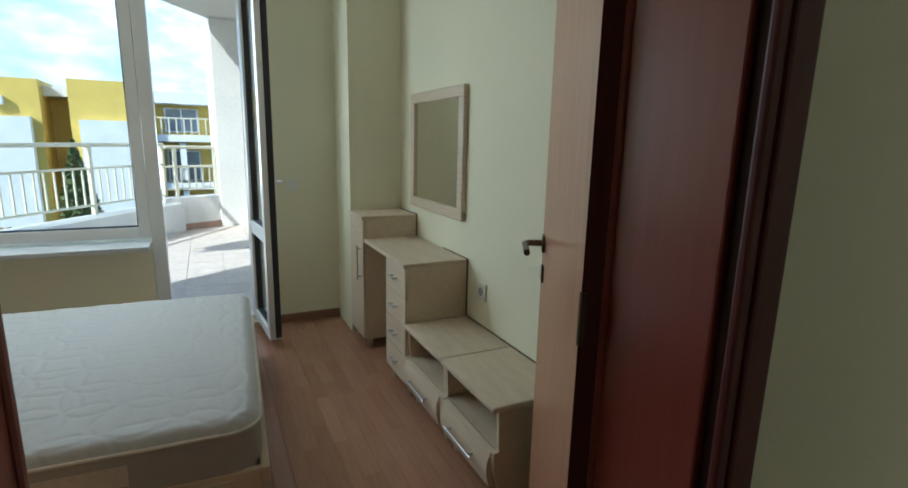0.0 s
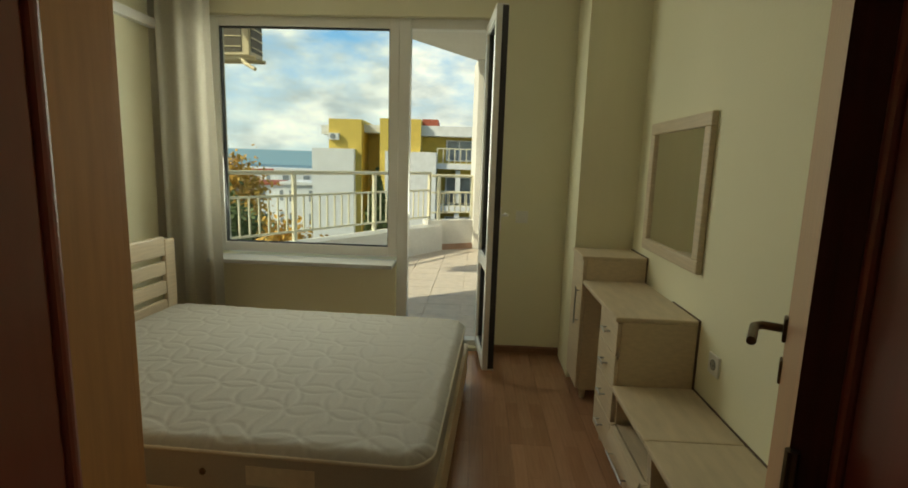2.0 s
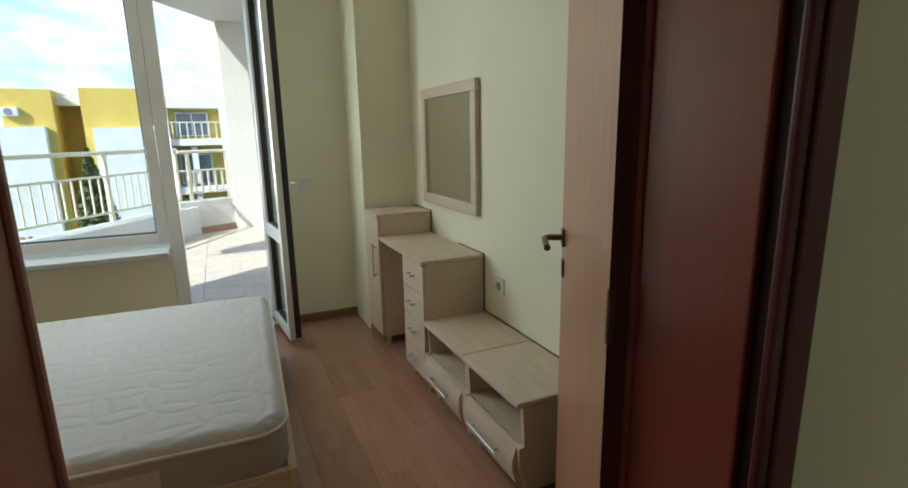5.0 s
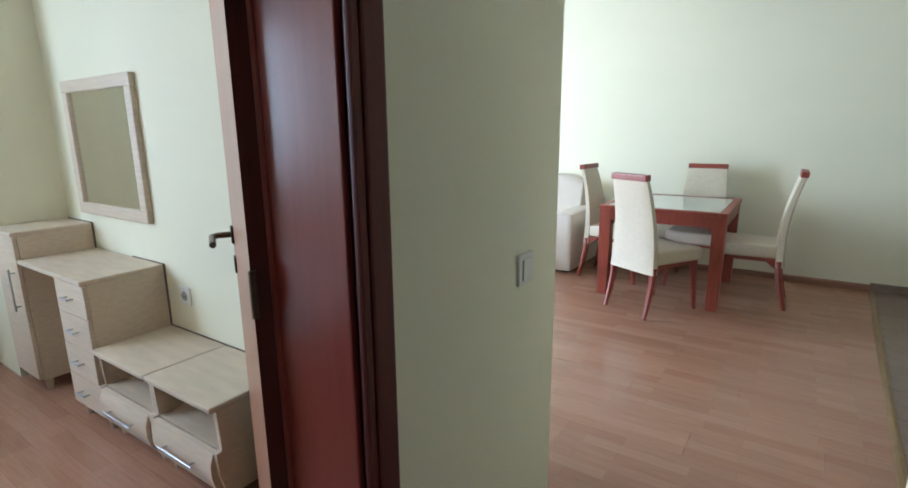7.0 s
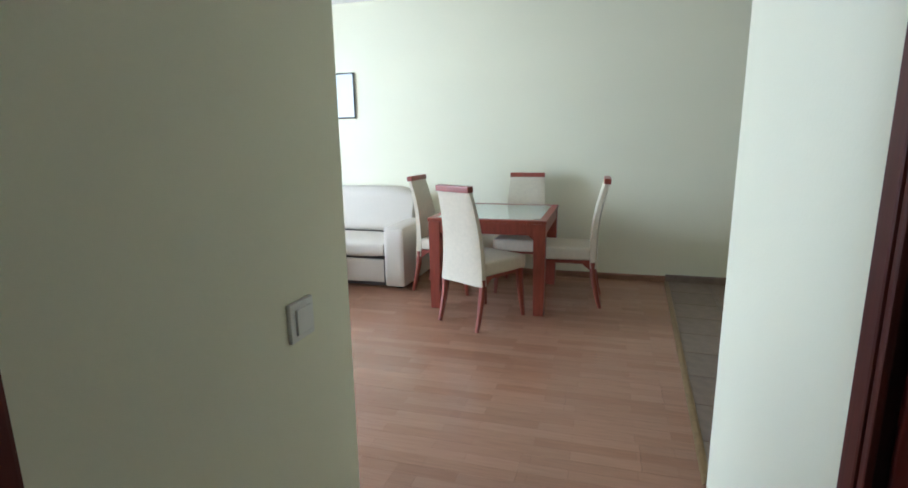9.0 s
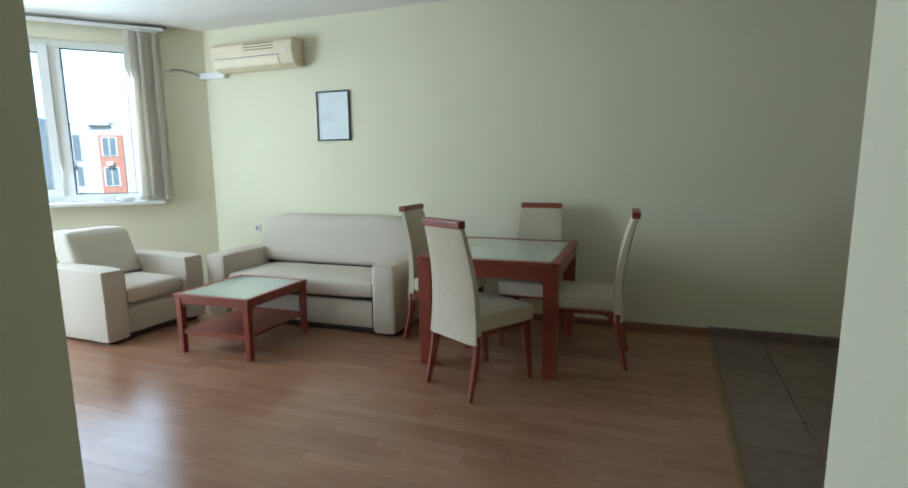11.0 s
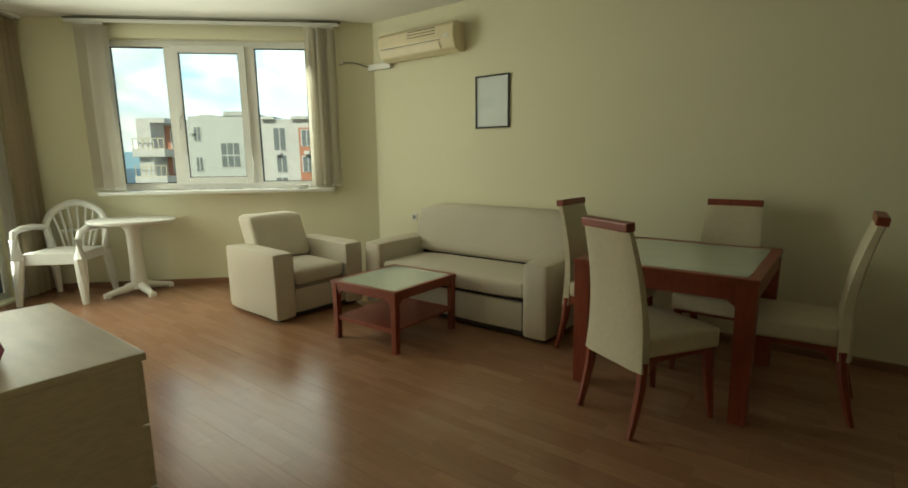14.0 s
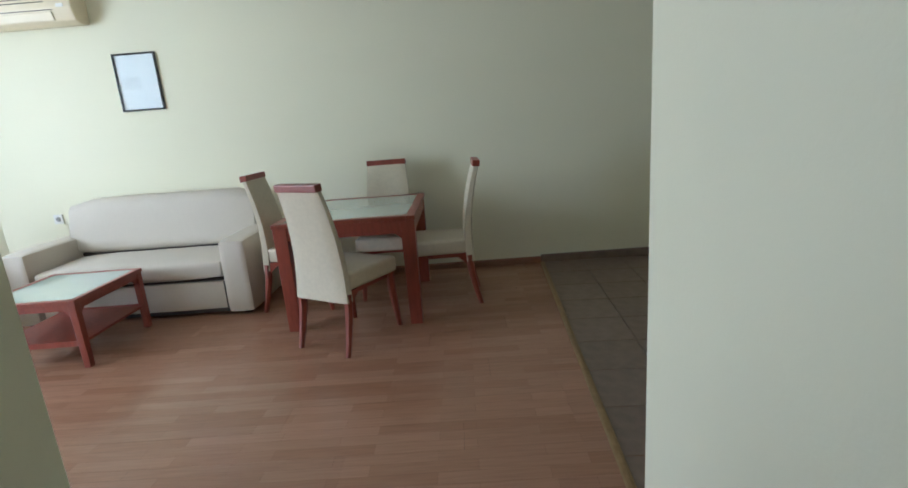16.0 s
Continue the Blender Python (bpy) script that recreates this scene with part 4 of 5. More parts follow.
def glass_table(name, m, label, w, d, h, leg, apron, border, shelf=None, category="table"):
    """A wooden frame table with an inset frosted glass top on slightly tapered square legs, origin at the centre on the floor."""
    t = thing(name, m, label, category)
    x, y, b = w / 2, d / 2, border
    for q in ((-x, x, -y, -y + b), (-x, x, y - b, y), (-x, -x + b, -y + b, y - b), (x - b, x, -y + b, y - b)):
        part("top_frame", boxes((*q, h - 0.026, h), bevel=0.004), CHERRY, t)
    part("glass_top", boxes((-x + b, x - b, -y + b, y - b, h - 0.014, h - 0.002), bevel=0.002), FROST, t, "frosted pale green glass panel")
    part("top_board", boxes((-x + b, x - b, -y + b, y - b, h - 0.026, h - 0.0145)), CHERRY, t)
    for s in (-1, 1):
        part("apron", boxes((-x + leg, x - leg, s * (y - 0.022) - 0.011, s * (y - 0.022) + 0.011, h - 0.026 - apron, h - 0.026), bevel=0.002), CHERRY, t)
        part("apron", boxes((s * (x - 0.022) - 0.011, s * (x - 0.022) + 0.011, -y + leg, y - leg, h - 0.026 - apron, h - 0.026), bevel=0.002), CHERRY, t)
        for r in (-1, 1):
            cx, cy = s * (x - leg / 2 - 0.006), r * (y - leg / 2 - 0.006)
            lb = boxes((cx - leg / 2, cx + leg / 2, cy - leg / 2, cy + leg / 2, 0, h - 0.0265), bevel=0.004)
            for v in lb.verts:
                if v.co.z < 0.1:
                    v.co.x, v.co.y = cx + (v.co.x - cx) * 0.86, cy + (v.co.y - cy) * 0.86
            part("leg", lb, CHERRY, t)
            for kx, ky in ((1, 0), (0, 1)):
                p = Vector((cx - s * kx * leg / 2, cy - r * ky * leg / 2, h - 0.026 - apron))
                e = Vector((-s * kx * 0.05, -r * ky * 0.05, 0))
                n = Vector((ky, kx, 0)) * 0.008
                bm = bmesh.new()
                va = [bm.verts.new(p + q - n) for q in (Vector((0, 0, 0)), e, Vector((0, 0, -0.04)))]
                vb = [bm.verts.new(p + q + n) for q in (Vector((0, 0, 0)), e, Vector((0, 0, -0.04)))]
                bm.faces.new(va)
                bm.faces.new(vb[::-1])
                for k in range(3):
                    bm.faces.new((va[k], vb[k], vb[(k + 1) % 3], va[(k + 1) % 3]))
                bmesh.ops.recalc_face_normals(bm, faces=bm.faces[:])
                part("corner_bracket", bm, CHERRY, t)
    if shelf:
        part("shelf", boxes((-x + leg * 0.6, x - leg * 0.6, -y + leg * 0.6, y - leg * 0.6, shelf, shelf + 0.016), bevel=0.003), CHERRY, t)
        for s in (-1, 1):
            part("shelf_rail", boxes((s * (x - 0.03) - 0.01, s * (x - 0.03) + 0.01, -y + leg, y - leg, shelf - 0.012, shelf + 0.022)), CHERRY, t)
    return t


glass_table("dining_table", pose(4.21, 0.747, 0), "cherry-stained dining table with an inset frosted glass top", 0.985, 0.905, 0.722, 0.090, 0.085, 0.055)
glass_table("coffee_table", pose(3.712, 2.590, 0, 0, 0, 1), "low cherry-stained coffee table with frosted glass and a shelf", 0.67, 0.63, 0.430, 0.046, 0.040, 0.034, 0.15, "coffee table")


def cushion(x0, x1, y0, y1, z0, z1, r=0.05, puff=0.012):
    """A soft padded block."""
    bm = boxes((x0, x1, y0, y1, z0, z1))
    bmesh.ops.subdivide_edges(bm, edges=bm.edges[:], cuts=7, use_grid_fill=True)
    c = Vector(((x0 + x1) / 2, (y0 + y1) / 2, (z0 + z1) / 2))
    h = Vector(((x1 - x0) / 2, (y1 - y0) / 2, (z1 - z0) / 2))
    r = min(r, min(h) * 0.95)
    for v in bm.verts:
        p = v.co - c
        q = Vector([max(-h[i] + r, min(h[i] - r, p[i])) for i in range(3)])
        d = p - q
        if d.length > 1e-9:
            d = d.normalized() * r
        k = [p[i] / h[i] for i in range(3)]
        bulge = puff * (1 - min(1, abs(k[0])) ** 2) * (1 - min(1, abs(k[1])) ** 2) if abs(k[2]) > 0.99 else 0
        v.co = c + q + d + Vector((0, 0, math.copysign(bulge, k[2]))) + 0.004 * Vector((noise.noise(p * 6), noise.noise(p * 6 + Vector((7, 0, 0))), noise.noise(p * 6 + Vector((0, 7, 0)))))
    return bm


def upholstered(name, m, label, w, d, arm, seat_h, arm_h, back_h, category, pull_out, inset, lean, soft):
    """A sofa or armchair; front at -y, origin at the middle on the floor."""
    t = thing(name, m, label, category)
    x, y = w / 2, d / 2
    for s in (-1, 1):
        a, b = (-x, -x + arm) if s < 0 else (x - arm, x)
        part("arm", cushion(a, b, -y, y - 0.02, 0.022, arm_h, 0.032, 0.004), SOFA, t, smooth=True)
    part("front_panel", cushion(-x + arm + 0.004, x - arm - 0.004, -y + 0.035, y - 0.2, 0.045, seat_h - 0.155, 0.02, 0.0), SOFA, t, smooth=True)
    part("seam_line", boxes((-x + arm + 0.006, x - arm - 0.006, -y + 0.05, y - 0.25, seat_h - 0.155, seat_h - 0.145)), SEAM_SHADE if pull_out else SOFA, t)
    part("seat_cushion", cushion(-x + arm + 0.003, x - arm - 0.003, -y + 0.015, y - 0.20, seat_h - 0.145, seat_h, 0.05, 0.014), SOFA, t, smooth=True)
    bk = cushion(-x + arm * inset, x - arm * inset, y - 0.26, y - 0.02, seat_h + 0.008, back_h, soft, 0.0)
    for v in bk.verts:
        v.co.y += lean * (v.co.z - seat_h) / (back_h - seat_h) - 0.04
        k = abs(v.co.x) / x
        if v.co.z > back_h - 0.2:
            v.co.z -= 0.055 * max(0.0, (k - 0.55) / 0.45) ** 2
    part("back_cushion", bk, SOFA, t, smooth=True)
    part("back_frame", boxes((-x + 0.02, x - 0.02, y - 0.07, y, 0.05, seat_h + 0.12), bevel=0.01), SOFA, t)
    part("back_seam", boxes((-x + arm, x - arm, y - 0.235, y - 0.18, seat_h - 0.02, seat_h + 0.010)), SEAM_SHADE if pull_out else SOFA, t)
    # dark slab painted in for the shadow below the upholstery
    part("base_board", boxes((-x + 0.03, x - 0.03, -y + 0.05, y - 0.04, 0.02, 0.05)), SEAM_SHADE, t)
    for sx in (-1, 1):
        for sy in (-1, 1):
            part("foot", boxes((sx * (x - 0.08) - 0.025, sx * (x - 0.08) + 0.025, sy * (y - 0.09) - 0.025, sy * (y - 0.09) + 0.025, 0, 0.04)), BLACK, t)
    if pull_out:
        part("panel_seam", boxes((x - arm - 0.012, x - arm - 0.006, -y + 0.030, -y + 0.042, 0.05, seat_h - 0.16)), SEAM_SHADE, t)
    return t


upholstered("sofa", pose(4.515, 2.46, 0, 0, 0, -90), "beige fabric three-seat sofa bed against the long wall", 1.80, 0.80, 0.20, 0.42, 0.565, 0.86, "sofa", True, 0.55, 0.10, 0.075)
upholstered("armchair", pose(3.735, 3.836, 0, 0, 0, -3), "beige fabric armchair with square padded arms", 0.88, 0.80, 0.19, 0.41, 0.565, 0.80, "armchair", False, 0.95, 0.17, 0.045)


def picture():
    t = thing("picture_frame", pose(4.95, 2.55, 1.76, 0, 0, -90), "thin black picture frame with a white reflective sheet", "picture")
    w, h, b = 0.175, 0.225, 0.014
    for s in (-1, 1):
        part("frame_stile", boxes((s * (w - b / 2) - b / 2, s * (w - b / 2) + b / 2, -0.018, 0, -h, h), bevel=0.002), BLACK, t)
        part("frame_rail", boxes((-w + b, w - b, -0.018, 0, s * (h - b / 2) - b / 2, s * (h - b / 2) + b / 2), bevel=0.002), BLACK, t)
    part("print", boxes((-w + b, w - b, -0.008, -0.003, -h + b, h - b)), PAPER, t)
    part("print_block", boxes((-w + 0.03, 0.02, -0.0105, -0.0085, -0.05, 0.04)), GREY_PRINT, t, "faint grey printed shape")
    g = part("cover_glass", boxes((-w + b, w - b, -0.014, -0.012, -h + b, h - b)), GLASS, t)
    g.visible_shadow = False


picture()


def chest():
    t = thing("chest_of_drawers", pose(1.175, 1.432, 0), "pale maple chest of drawers under the television", "chest")
    d, w, h = 0.436, 0.775, 0.80
    part("side", boxes((0, d - 0.02, 0, 0.018, 0, h - 0.022), bevel=0.001), MAPLE, t)
    part("side", boxes((0, d - 0.02, w - 0.018, w, 0, h - 0.022), bevel=0.001), MAPLE, t)
    part("top", boxes((-0.002, d + 0.006, -0.006, w + 0.006, h - 0.022, h), bevel=0.004), MAPLE, t)
    part("back", boxes((0.0, 0.008, 0.018, w - 0.018, 0.05, h - 0.022)), BACKBOARD, t)
    part("plinth", boxes((0.02, d - 0.05, 0.018, w - 0.018, 0, 0.06)), MAPLE_IN, t)
    for i in range(4):
        z0 = 0.06 + i * 0.1795
        f = part("drawer_front", boxes((d - 0.02, d - 0.002, 0.002, w - 0.002, z0 + 0.003, z0 + 0.1765), bevel=0.003), MAPLE, t)
        bar_handle(f, (d - 0.002, w / 2 - 0.06, z0 + 0.10), (d - 0.002, w / 2 + 0.06, z0 + 0.10), (0.026, 0, 0), 0.005)


def lantern():
    t = thing("candle_lantern", pose(1.360, 1.80, 0.80) @ Matrix.Diagonal((0.74, 0.74, 0.80, 1)), "small black iron hanging lantern with magenta glass on a hooked stand", "lantern")
    part("stand", tube([(-0.03, -0.05, 0.004), (-0.09, -0.05, 0.004), (-0.105, 0, 0.004), (-0.105, 0, 0.10), (-0.105, 0, 0.22), (-0.09, 0, 0.265), (-0.05, 0, 0.285), (-0.01, 0, 0.265), (0.008, 0, 0.235), (0.004, 0, 0.222)], 0.005, 8), IRON, t, smooth=True)
    part("stand_foot", tube([(-0.105, 0, 0.004), (-0.09, 0.05, 0.004), (-0.03, 0.05, 0.004)], 0.005, 8), IRON, t)
    part("hanging_ring", tube([(0.006 + 0.012 * math.cos(a), 0, 0.215 + 0.012 * math.sin(a)) for a in (math.pi * k / 6 for k in range(12))], 0.002, 6, True), IRON, t)
    part("roof", lathe([(0.048, 0.150), (0.044, 0.156), (0.020, 0.175), (0.016, 0.195), (0.006, 0.206)], 4), IRON, t)
    c = part("cage_floor", boxes((-0.042, 0.042, -0.042, 0.042, 0.042, 0.054)), IRON, t)
    part("cage_head", boxes((-0.042, 0.042, -0.042, 0.042, 0.142, 0.153)), IRON, t)
    for sx in (-1, 1):
        for sy in (-1, 1):
            part("cage_post", boxes((sx * 0.036 - 0.004, sx * 0.036 + 0.004, sy * 0.036 - 0.004, sy * 0.036 + 0.004, 0.054, 0.142)), IRON, t)
    part("coloured_pane", boxes((-0.031, 0.031, -0.031, 0.031, 0.055, 0.141)), MAGENTA, c, "magenta glass panes")


def candle_ball(x, y, r, label):
    t = thing("candle", pose(x, y, 0.80), label, "candle")
    bm = lathe([(r * 0.45, 0), (r * 0.8, r * 0.18), (r, r * 0.62), (r * 0.9, r * 1.05), (r * 0.55, r * 1.3), (r * 0.2, r * 1.24)], 26)
    for v in bm.verts:
        a = math.atan2(v.co.y, v.co.x)
        k = 1 + 0.03 * math.cos(a * 7)
        v.co.x *= k
        v.co.y *= k
    part("body", bm, BERRY, t, smooth=True)
    part("wick", tube([(0, 0, r * 1.2), (0.003, 0, r * 1.42)], 0.002, 6), BLACK, t)


def television():
    t = thing("television", pose(1.272, 1.92, 1.165), "flat black television mounted on the partition wall", "television")
    part("casing", boxes((-0.035, 0.012, -0.30, 0.30, -0.165, 0.165), bevel=0.012, seg=3), BLACK, t, smooth=True)
    part("screen", boxes((0.0125, 0.015, -0.28, 0.28, -0.14, 0.15)), mat("dark_screen_glass", (0.01, 0.01, 0.012), 0.08, grain=0.05), t)
    part("wall_bracket", boxes((-0.101, -0.035, -0.05, 0.05, -0.06, 0.06), bevel=0.004), IRON, t)


chest()
lantern()
candle_ball(1.330, 1.645, 0.049, "round ridged berry-red candle in front of the lantern")
candle_ball(1.318, 1.975, 0.046, "round ridged berry-red candle behind the lantern")
television()
rc = thing("remote_control", pose(1.235, 1.84, 0.80, 0, 0, 70), "small black remote control on the chest", "remote control")
part("body", boxes((-0.02, 0.02, -0.07, 0.07, 0, 0.016), bevel=0.004), BLACK, rc)


def plastic_chair():
    """Moulded armchair facing -y, origin on the floor."""
    t = thing("plastic_armchair", pose(2.60, 5.83, 0, 0, 0, -46) @ Matrix.Diagonal((1.04, 1.0, 1.10, 1)), "white moulded plastic garden armchair with a fan-slatted back", "chair")
    part("seat", cushion(-0.23, 0.23, -0.23, 0.20, 0.405, 0.43, 0.012, -0.01), PLASTIC, t, smooth=True)
    part("seat_skirt", boxes((-0.235, 0.235, -0.236, -0.226, 0.335, 0.428), (-0.24, -0.23, -0.226, 0.2, 0.35, 0.425), (0.23, 0.24, -0.226, 0.2, 0.35, 0.425), bevel=0.003), PLASTIC, t)
    arch = []
    for k in range(17):
        a = math.pi * k / 16
        arch.append((0.265 * math.cos(a), 0.20 + 0.055 * math.sin(a), 0.60 + 0.21 * math.sin(a)))
    part("back_rim", tube(arch, 0.030, 8), PLASTIC, t, smooth=True)
    part("back_cross_band", tube([(-0.16, 0.235, 0.56), (0, 0.25, 0.565), (0.16, 0.235, 0.56)], 0.014, 8), PLASTIC, t, smooth=True)
    for k in range(7):
        u = (k - 3) / 3
        a = math.pi / 2 - u * 0.98
        top = Vector((0.255 * math.cos(a), 0.20 + 0.055 * math.sin(a), 0.60 + 0.205 * math.sin(a)))
        low = Vector((0.125 * u, 0.205, 0.425))
        mid = (top + low) / 2 + Vector((0, 0.012, 0))
        part("back_slat", tube([low, mid, top], 0.0115, 6), PLASTIC, t, smooth=True)
    for s in (-1, 1):
        part("arm", tube([(s * 0.265, 0.20, 0.60), (s * 0.275, 0.05, 0.625), (s * 0.275, -0.12, 0.625), (s * 0.27, -0.22, 0.60), (s * 0.262, -0.245, 0.54)], [0.026, 0.027, 0.027, 0.026, 0.024], 8), PLASTIC, t, smooth=True)
        part("front_leg", tube([(s * 0.262, -0.245, 0.55), (s * 0.250, -0.240, 0.38), (s * 0.262, -0.262, 0.15), (s * 0.270, -0.275, 0)], [0.034, 0.050, 0.038, 0.025], 8), PLASTIC, t, smooth=True)
        part("rear_leg", tube([(s * 0.262, 0.205, 0.60), (s * 0.240, 0.205, 0.40), (s * 0.248, 0.24, 0.15), (s * 0.255, 0.262, 0)], [0.030, 0.042, 0.034, 0.024], 8), PLASTIC, t, smooth=True)


def plastic_table():
    t = thing("plastic_table", pose(3.07, 5.49, 0, 0, 0, -45), "small white oval plastic pedestal table under the window", "table")
    bm = lathe([(0.28, 0.695), (0.325, 0.70), (0.335, 0.715), (0.335, 0.728), (0.325, 0.735)], 40)
    for v in bm.verts:
        v.co.x *= 1.15
        v.co.y *= 0.90
    part("tabletop", bm, PLASTIC, t, smooth=True)
    part("pedestal", lathe([(0.085, 0.05), (0.072, 0.10), (0.060, 0.40), (0.066, 0.62), (0.12, 0.697)], 20), PLASTIC, t, smooth=True)
    for k in range(4):
        f = tube([(0.03, 0, 0.085), (0.12, 0, 0.06), (0.22, 0, 0.042), (0.29, 0, 0.030)], [0.045, 0.038, 0.03, 0.026], 8)
        part("foot", shift(merge(f, boxes((0.255, 0.31, -0.03, 0.03, 0, 0.045), bevel=0.006)), pose(0, 0, 0, 0, 0, 90 * k + 45)), PLASTIC, t, smooth=True)


plastic_chair()
plastic_table()
si = thing("ceramic_dish", mw @ pose(2.62, -0.06, 0.985), "small white dish lying on the window sill", "dish")
part("bowl", lathe([(0.045, 0), (0.06, 0.008), (0.072, 0.04), (0.067, 0.04), (0.05, 0.012)], 20), PLASTIC, si, smooth=True)
sb = thing("small_box", mw @ pose(2.47, -0.07, 0.985), "small white box on the window sill", "box")
part("carton", boxes((-0.05, 0.05, -0.03, 0.03, 0, 0.05), bevel=0.003), PLASTIC, sb)

# ---- terrace and outside ----
TOP = 2.88
solid("upper_slab", prism([(5.7, -3.3), (5.7, 4.4), (2.9, 7.3), (0.9, 8.95), (-0.03, 8.50), (-1.56, 6.13), (-3.0, 3.9), (-3.0, -3.3)], TOP, TOP + 0.2), RENDER,
      "white rendered balcony slab of the floor above", "ceiling", "structure")
solid("facade_band", boxes((-2.39, 0.95, 3.73, 3.96, CEIL + 0.22, TOP), (-2.7, 5.2, -3.25, -3.0, CEIL + 0.22, TOP), (-2.39, -2.15, -3.0, 3.73, CEIL + 0.22, TOP),
                           (4.95, 5.2, -3.0, 4.0, CEIL + 0.22, TOP)), RENDER, "white rendered band over the rooms", "wall", "structure")
TERR = [(-3.1, 3.97), (0.95, 3.97), (0.97, 5.25), (2.6, 6.85), (0.9, 8.7), (0.0, 8.5), (-0.79, 8.17), (-3.1, 4.5)]
solid("terrace_floor", prism(TERR, -0.25, -0.03), TERRACE, "terrace floor slab", "floor", "structure")


def in_poly(x, y, poly):
    hit = False
    for (x0, y0), (x1, y1) in zip(poly, poly[1:] + poly[:1]):
        if (y0 > y) != (y1 > y) and x < (x1 - x0) * (y - y0) / (y1 - y0) + x0:
            hit = not hit
    return hit


def facade_skin():
    """Outer white render on the room walls that face the terrace."""
    solid("facade_terrace", boxes((-2.4, -1.861, 3.97, 3.982, -0.1, TOP), (0.061, 0.945, 3.97, 3.982, -0.1, TOP), (-1.861, 0.061, 3.97, 3.982, 2.251, TOP),
                                  (-1.861, -0.561, 3.97, 3.982, -0.1, 0.609)), RENDER, "white rendered outer face of the bedroom wall", "wall", "structure")


facade_skin()
# parapet ledge with its railing, running outward
ma, la = along((-2.9, 4.83), (-0.79, 8.17))
solid("parapet_terrace", boxes((-0.3, la, -0.02, 0.28, -0.25, 0.37), bevel=0.008), RENDER, "low white rendered terrace parapet in sunlight", "parapet", "structure", m=ma @ pose(0, -0.28, 0))
mb, lb = along((-0.67, 7.98), (-0.04, 8.32))
solid("parapet_corner", boxes((-0.1, lb, 0.0, 0.22, -0.25, 0.44), bevel=0.008), RENDER, "low white rendered parapet beside the column", "parapet", "structure", m=mb)
solid("terrace_column", boxes((-0.24, 0.24, -0.24, 0.24, -0.25, TOP), bevel=0.01), RENDER, "square white rendered terrace column", "column", "structure", m=pose(0.13, 8.54, 0, 0, 0, 9))
mc, lc = along((0.34, 8.44), (2.65, 6.85))
solid("parapet_end", boxes((0, lc, 0, 0.2, -0.25, 0.37), bevel=0.008), RENDER, "low white rendered parapet at the end of the terrace", "parapet", "structure", m=mc)
solid("terrace_pier", boxes((-0.02, 0.30, -0.30, 0.02, -0.25, TOP), bevel=0.01), RENDER, "narrow white rendered pier at the living room corner", "column", "structure", m=mc @ pose(lc - 0.45, 0.1, 0))
solid("column_wing", boxes((0.0, 0.42, -0.02, 0.20, -0.25, TOP), bevel=0.01), RENDER, "short white rendered wall beside the column", "wall", "structure", m=mc)
solid("terrace_skirting", boxes((-0.1, lb, -0.012, 0.0, -0.03, 0.07)), TERRA_SKIRT, "terracotta skirting tiles along the parapet", "skirting", "structure", m=mb)
solid("terrace_skirting_end", boxes((0, lc, -0.012, 0.0, -0.03, 0.07)), TERRA_SKIRT, "terracotta skirting tiles along the end wall", "skirting", "structure", m=mc)


def railing(m, length, base, top, posts, gap, label):
    t = thing("railing", m, label, "railing")
    part("top_rail", tube([(0, 0, top), (length, 0, top)], 0.024), RAIL, t, smooth=True)
    part("middle_rail", tube([(0, 0, top - 0.26), (length, 0, top - 0.26)], 0.014), RAIL, t, smooth=True)
    part("lower_rail", tube([(0, 0, base + 0.11), (length, 0, base + 0.11)], 0.014), RAIL, t, smooth=True)
    for s in posts:
        part("post", boxes((s - 0.022, s + 0.022, -0.022, 0.022, base - 0.01, top), bevel=0.003), RAIL, t)
    mesh = finish("baluster", boxes((-0.008, 0.008, -0.008, 0.008, base + 0.11, top - 0.26)), RAIL)
    s = gap
    while s < length:
        if min(abs(s - q) for q in posts) > 0.04:
            b = new("baluster", mesh)
            b.location = (s, 0, 0)
            b.parent = t
        s += gap


railing(ma @ pose(0, -0.05, 0), la, 0.37, 1.155, (0.05, 1.40, 2.71, la - 0.03), 0.118, "cream painted steel railing along the terrace parapet")
railing(mc @ pose(0.42, 0.10, 0), lc - 0.9, 0.37, 1.155, (0.03, 0.9, lc - 0.93), 0.118, "cream painted steel railing at the end of the terrace")
railing(mb @ pose(0, 0.11, 0), lb, 0.44, 1.12, (0.12, lb - 0.02), 0.10, "cream painted steel railing between parapet corner and column")

# outdoor air-conditioner unit hung under the slab
ou = thing("outdoor_air_conditioner", pose(-2.44, 4.92, 2.13), "cream outdoor air conditioner unit on a wall bracket", "air conditioner")
part("casing", boxes((-0.40, 0.40, -0.13, 0.15, 0.06, 0.62), bevel=0.012), AC_CREAM, ou)
part("dark_grille_back", boxes((-0.37, 0.33, -0.136, -0.130, 0.09, 0.59)), AC_DARK, ou)
for i in range(6):
    part("grille_bar", boxes((-0.37, 0.33, -0.142, -0.136, 0.13 + i * 0.085, 0.138 + i * 0.085)), AC_CREAM, ou)
for x in (-0.14, 0.10):
    part("grille_post", boxes((x - 0.016, x + 0.016, -0.145, -0.136, 0.09, 0.59)), AC_CREAM, ou)
part("side_grille_back", boxes((0.400, 0.404, -0.10, 0.13, 0.10, 0.58)), AC_DARK, ou)
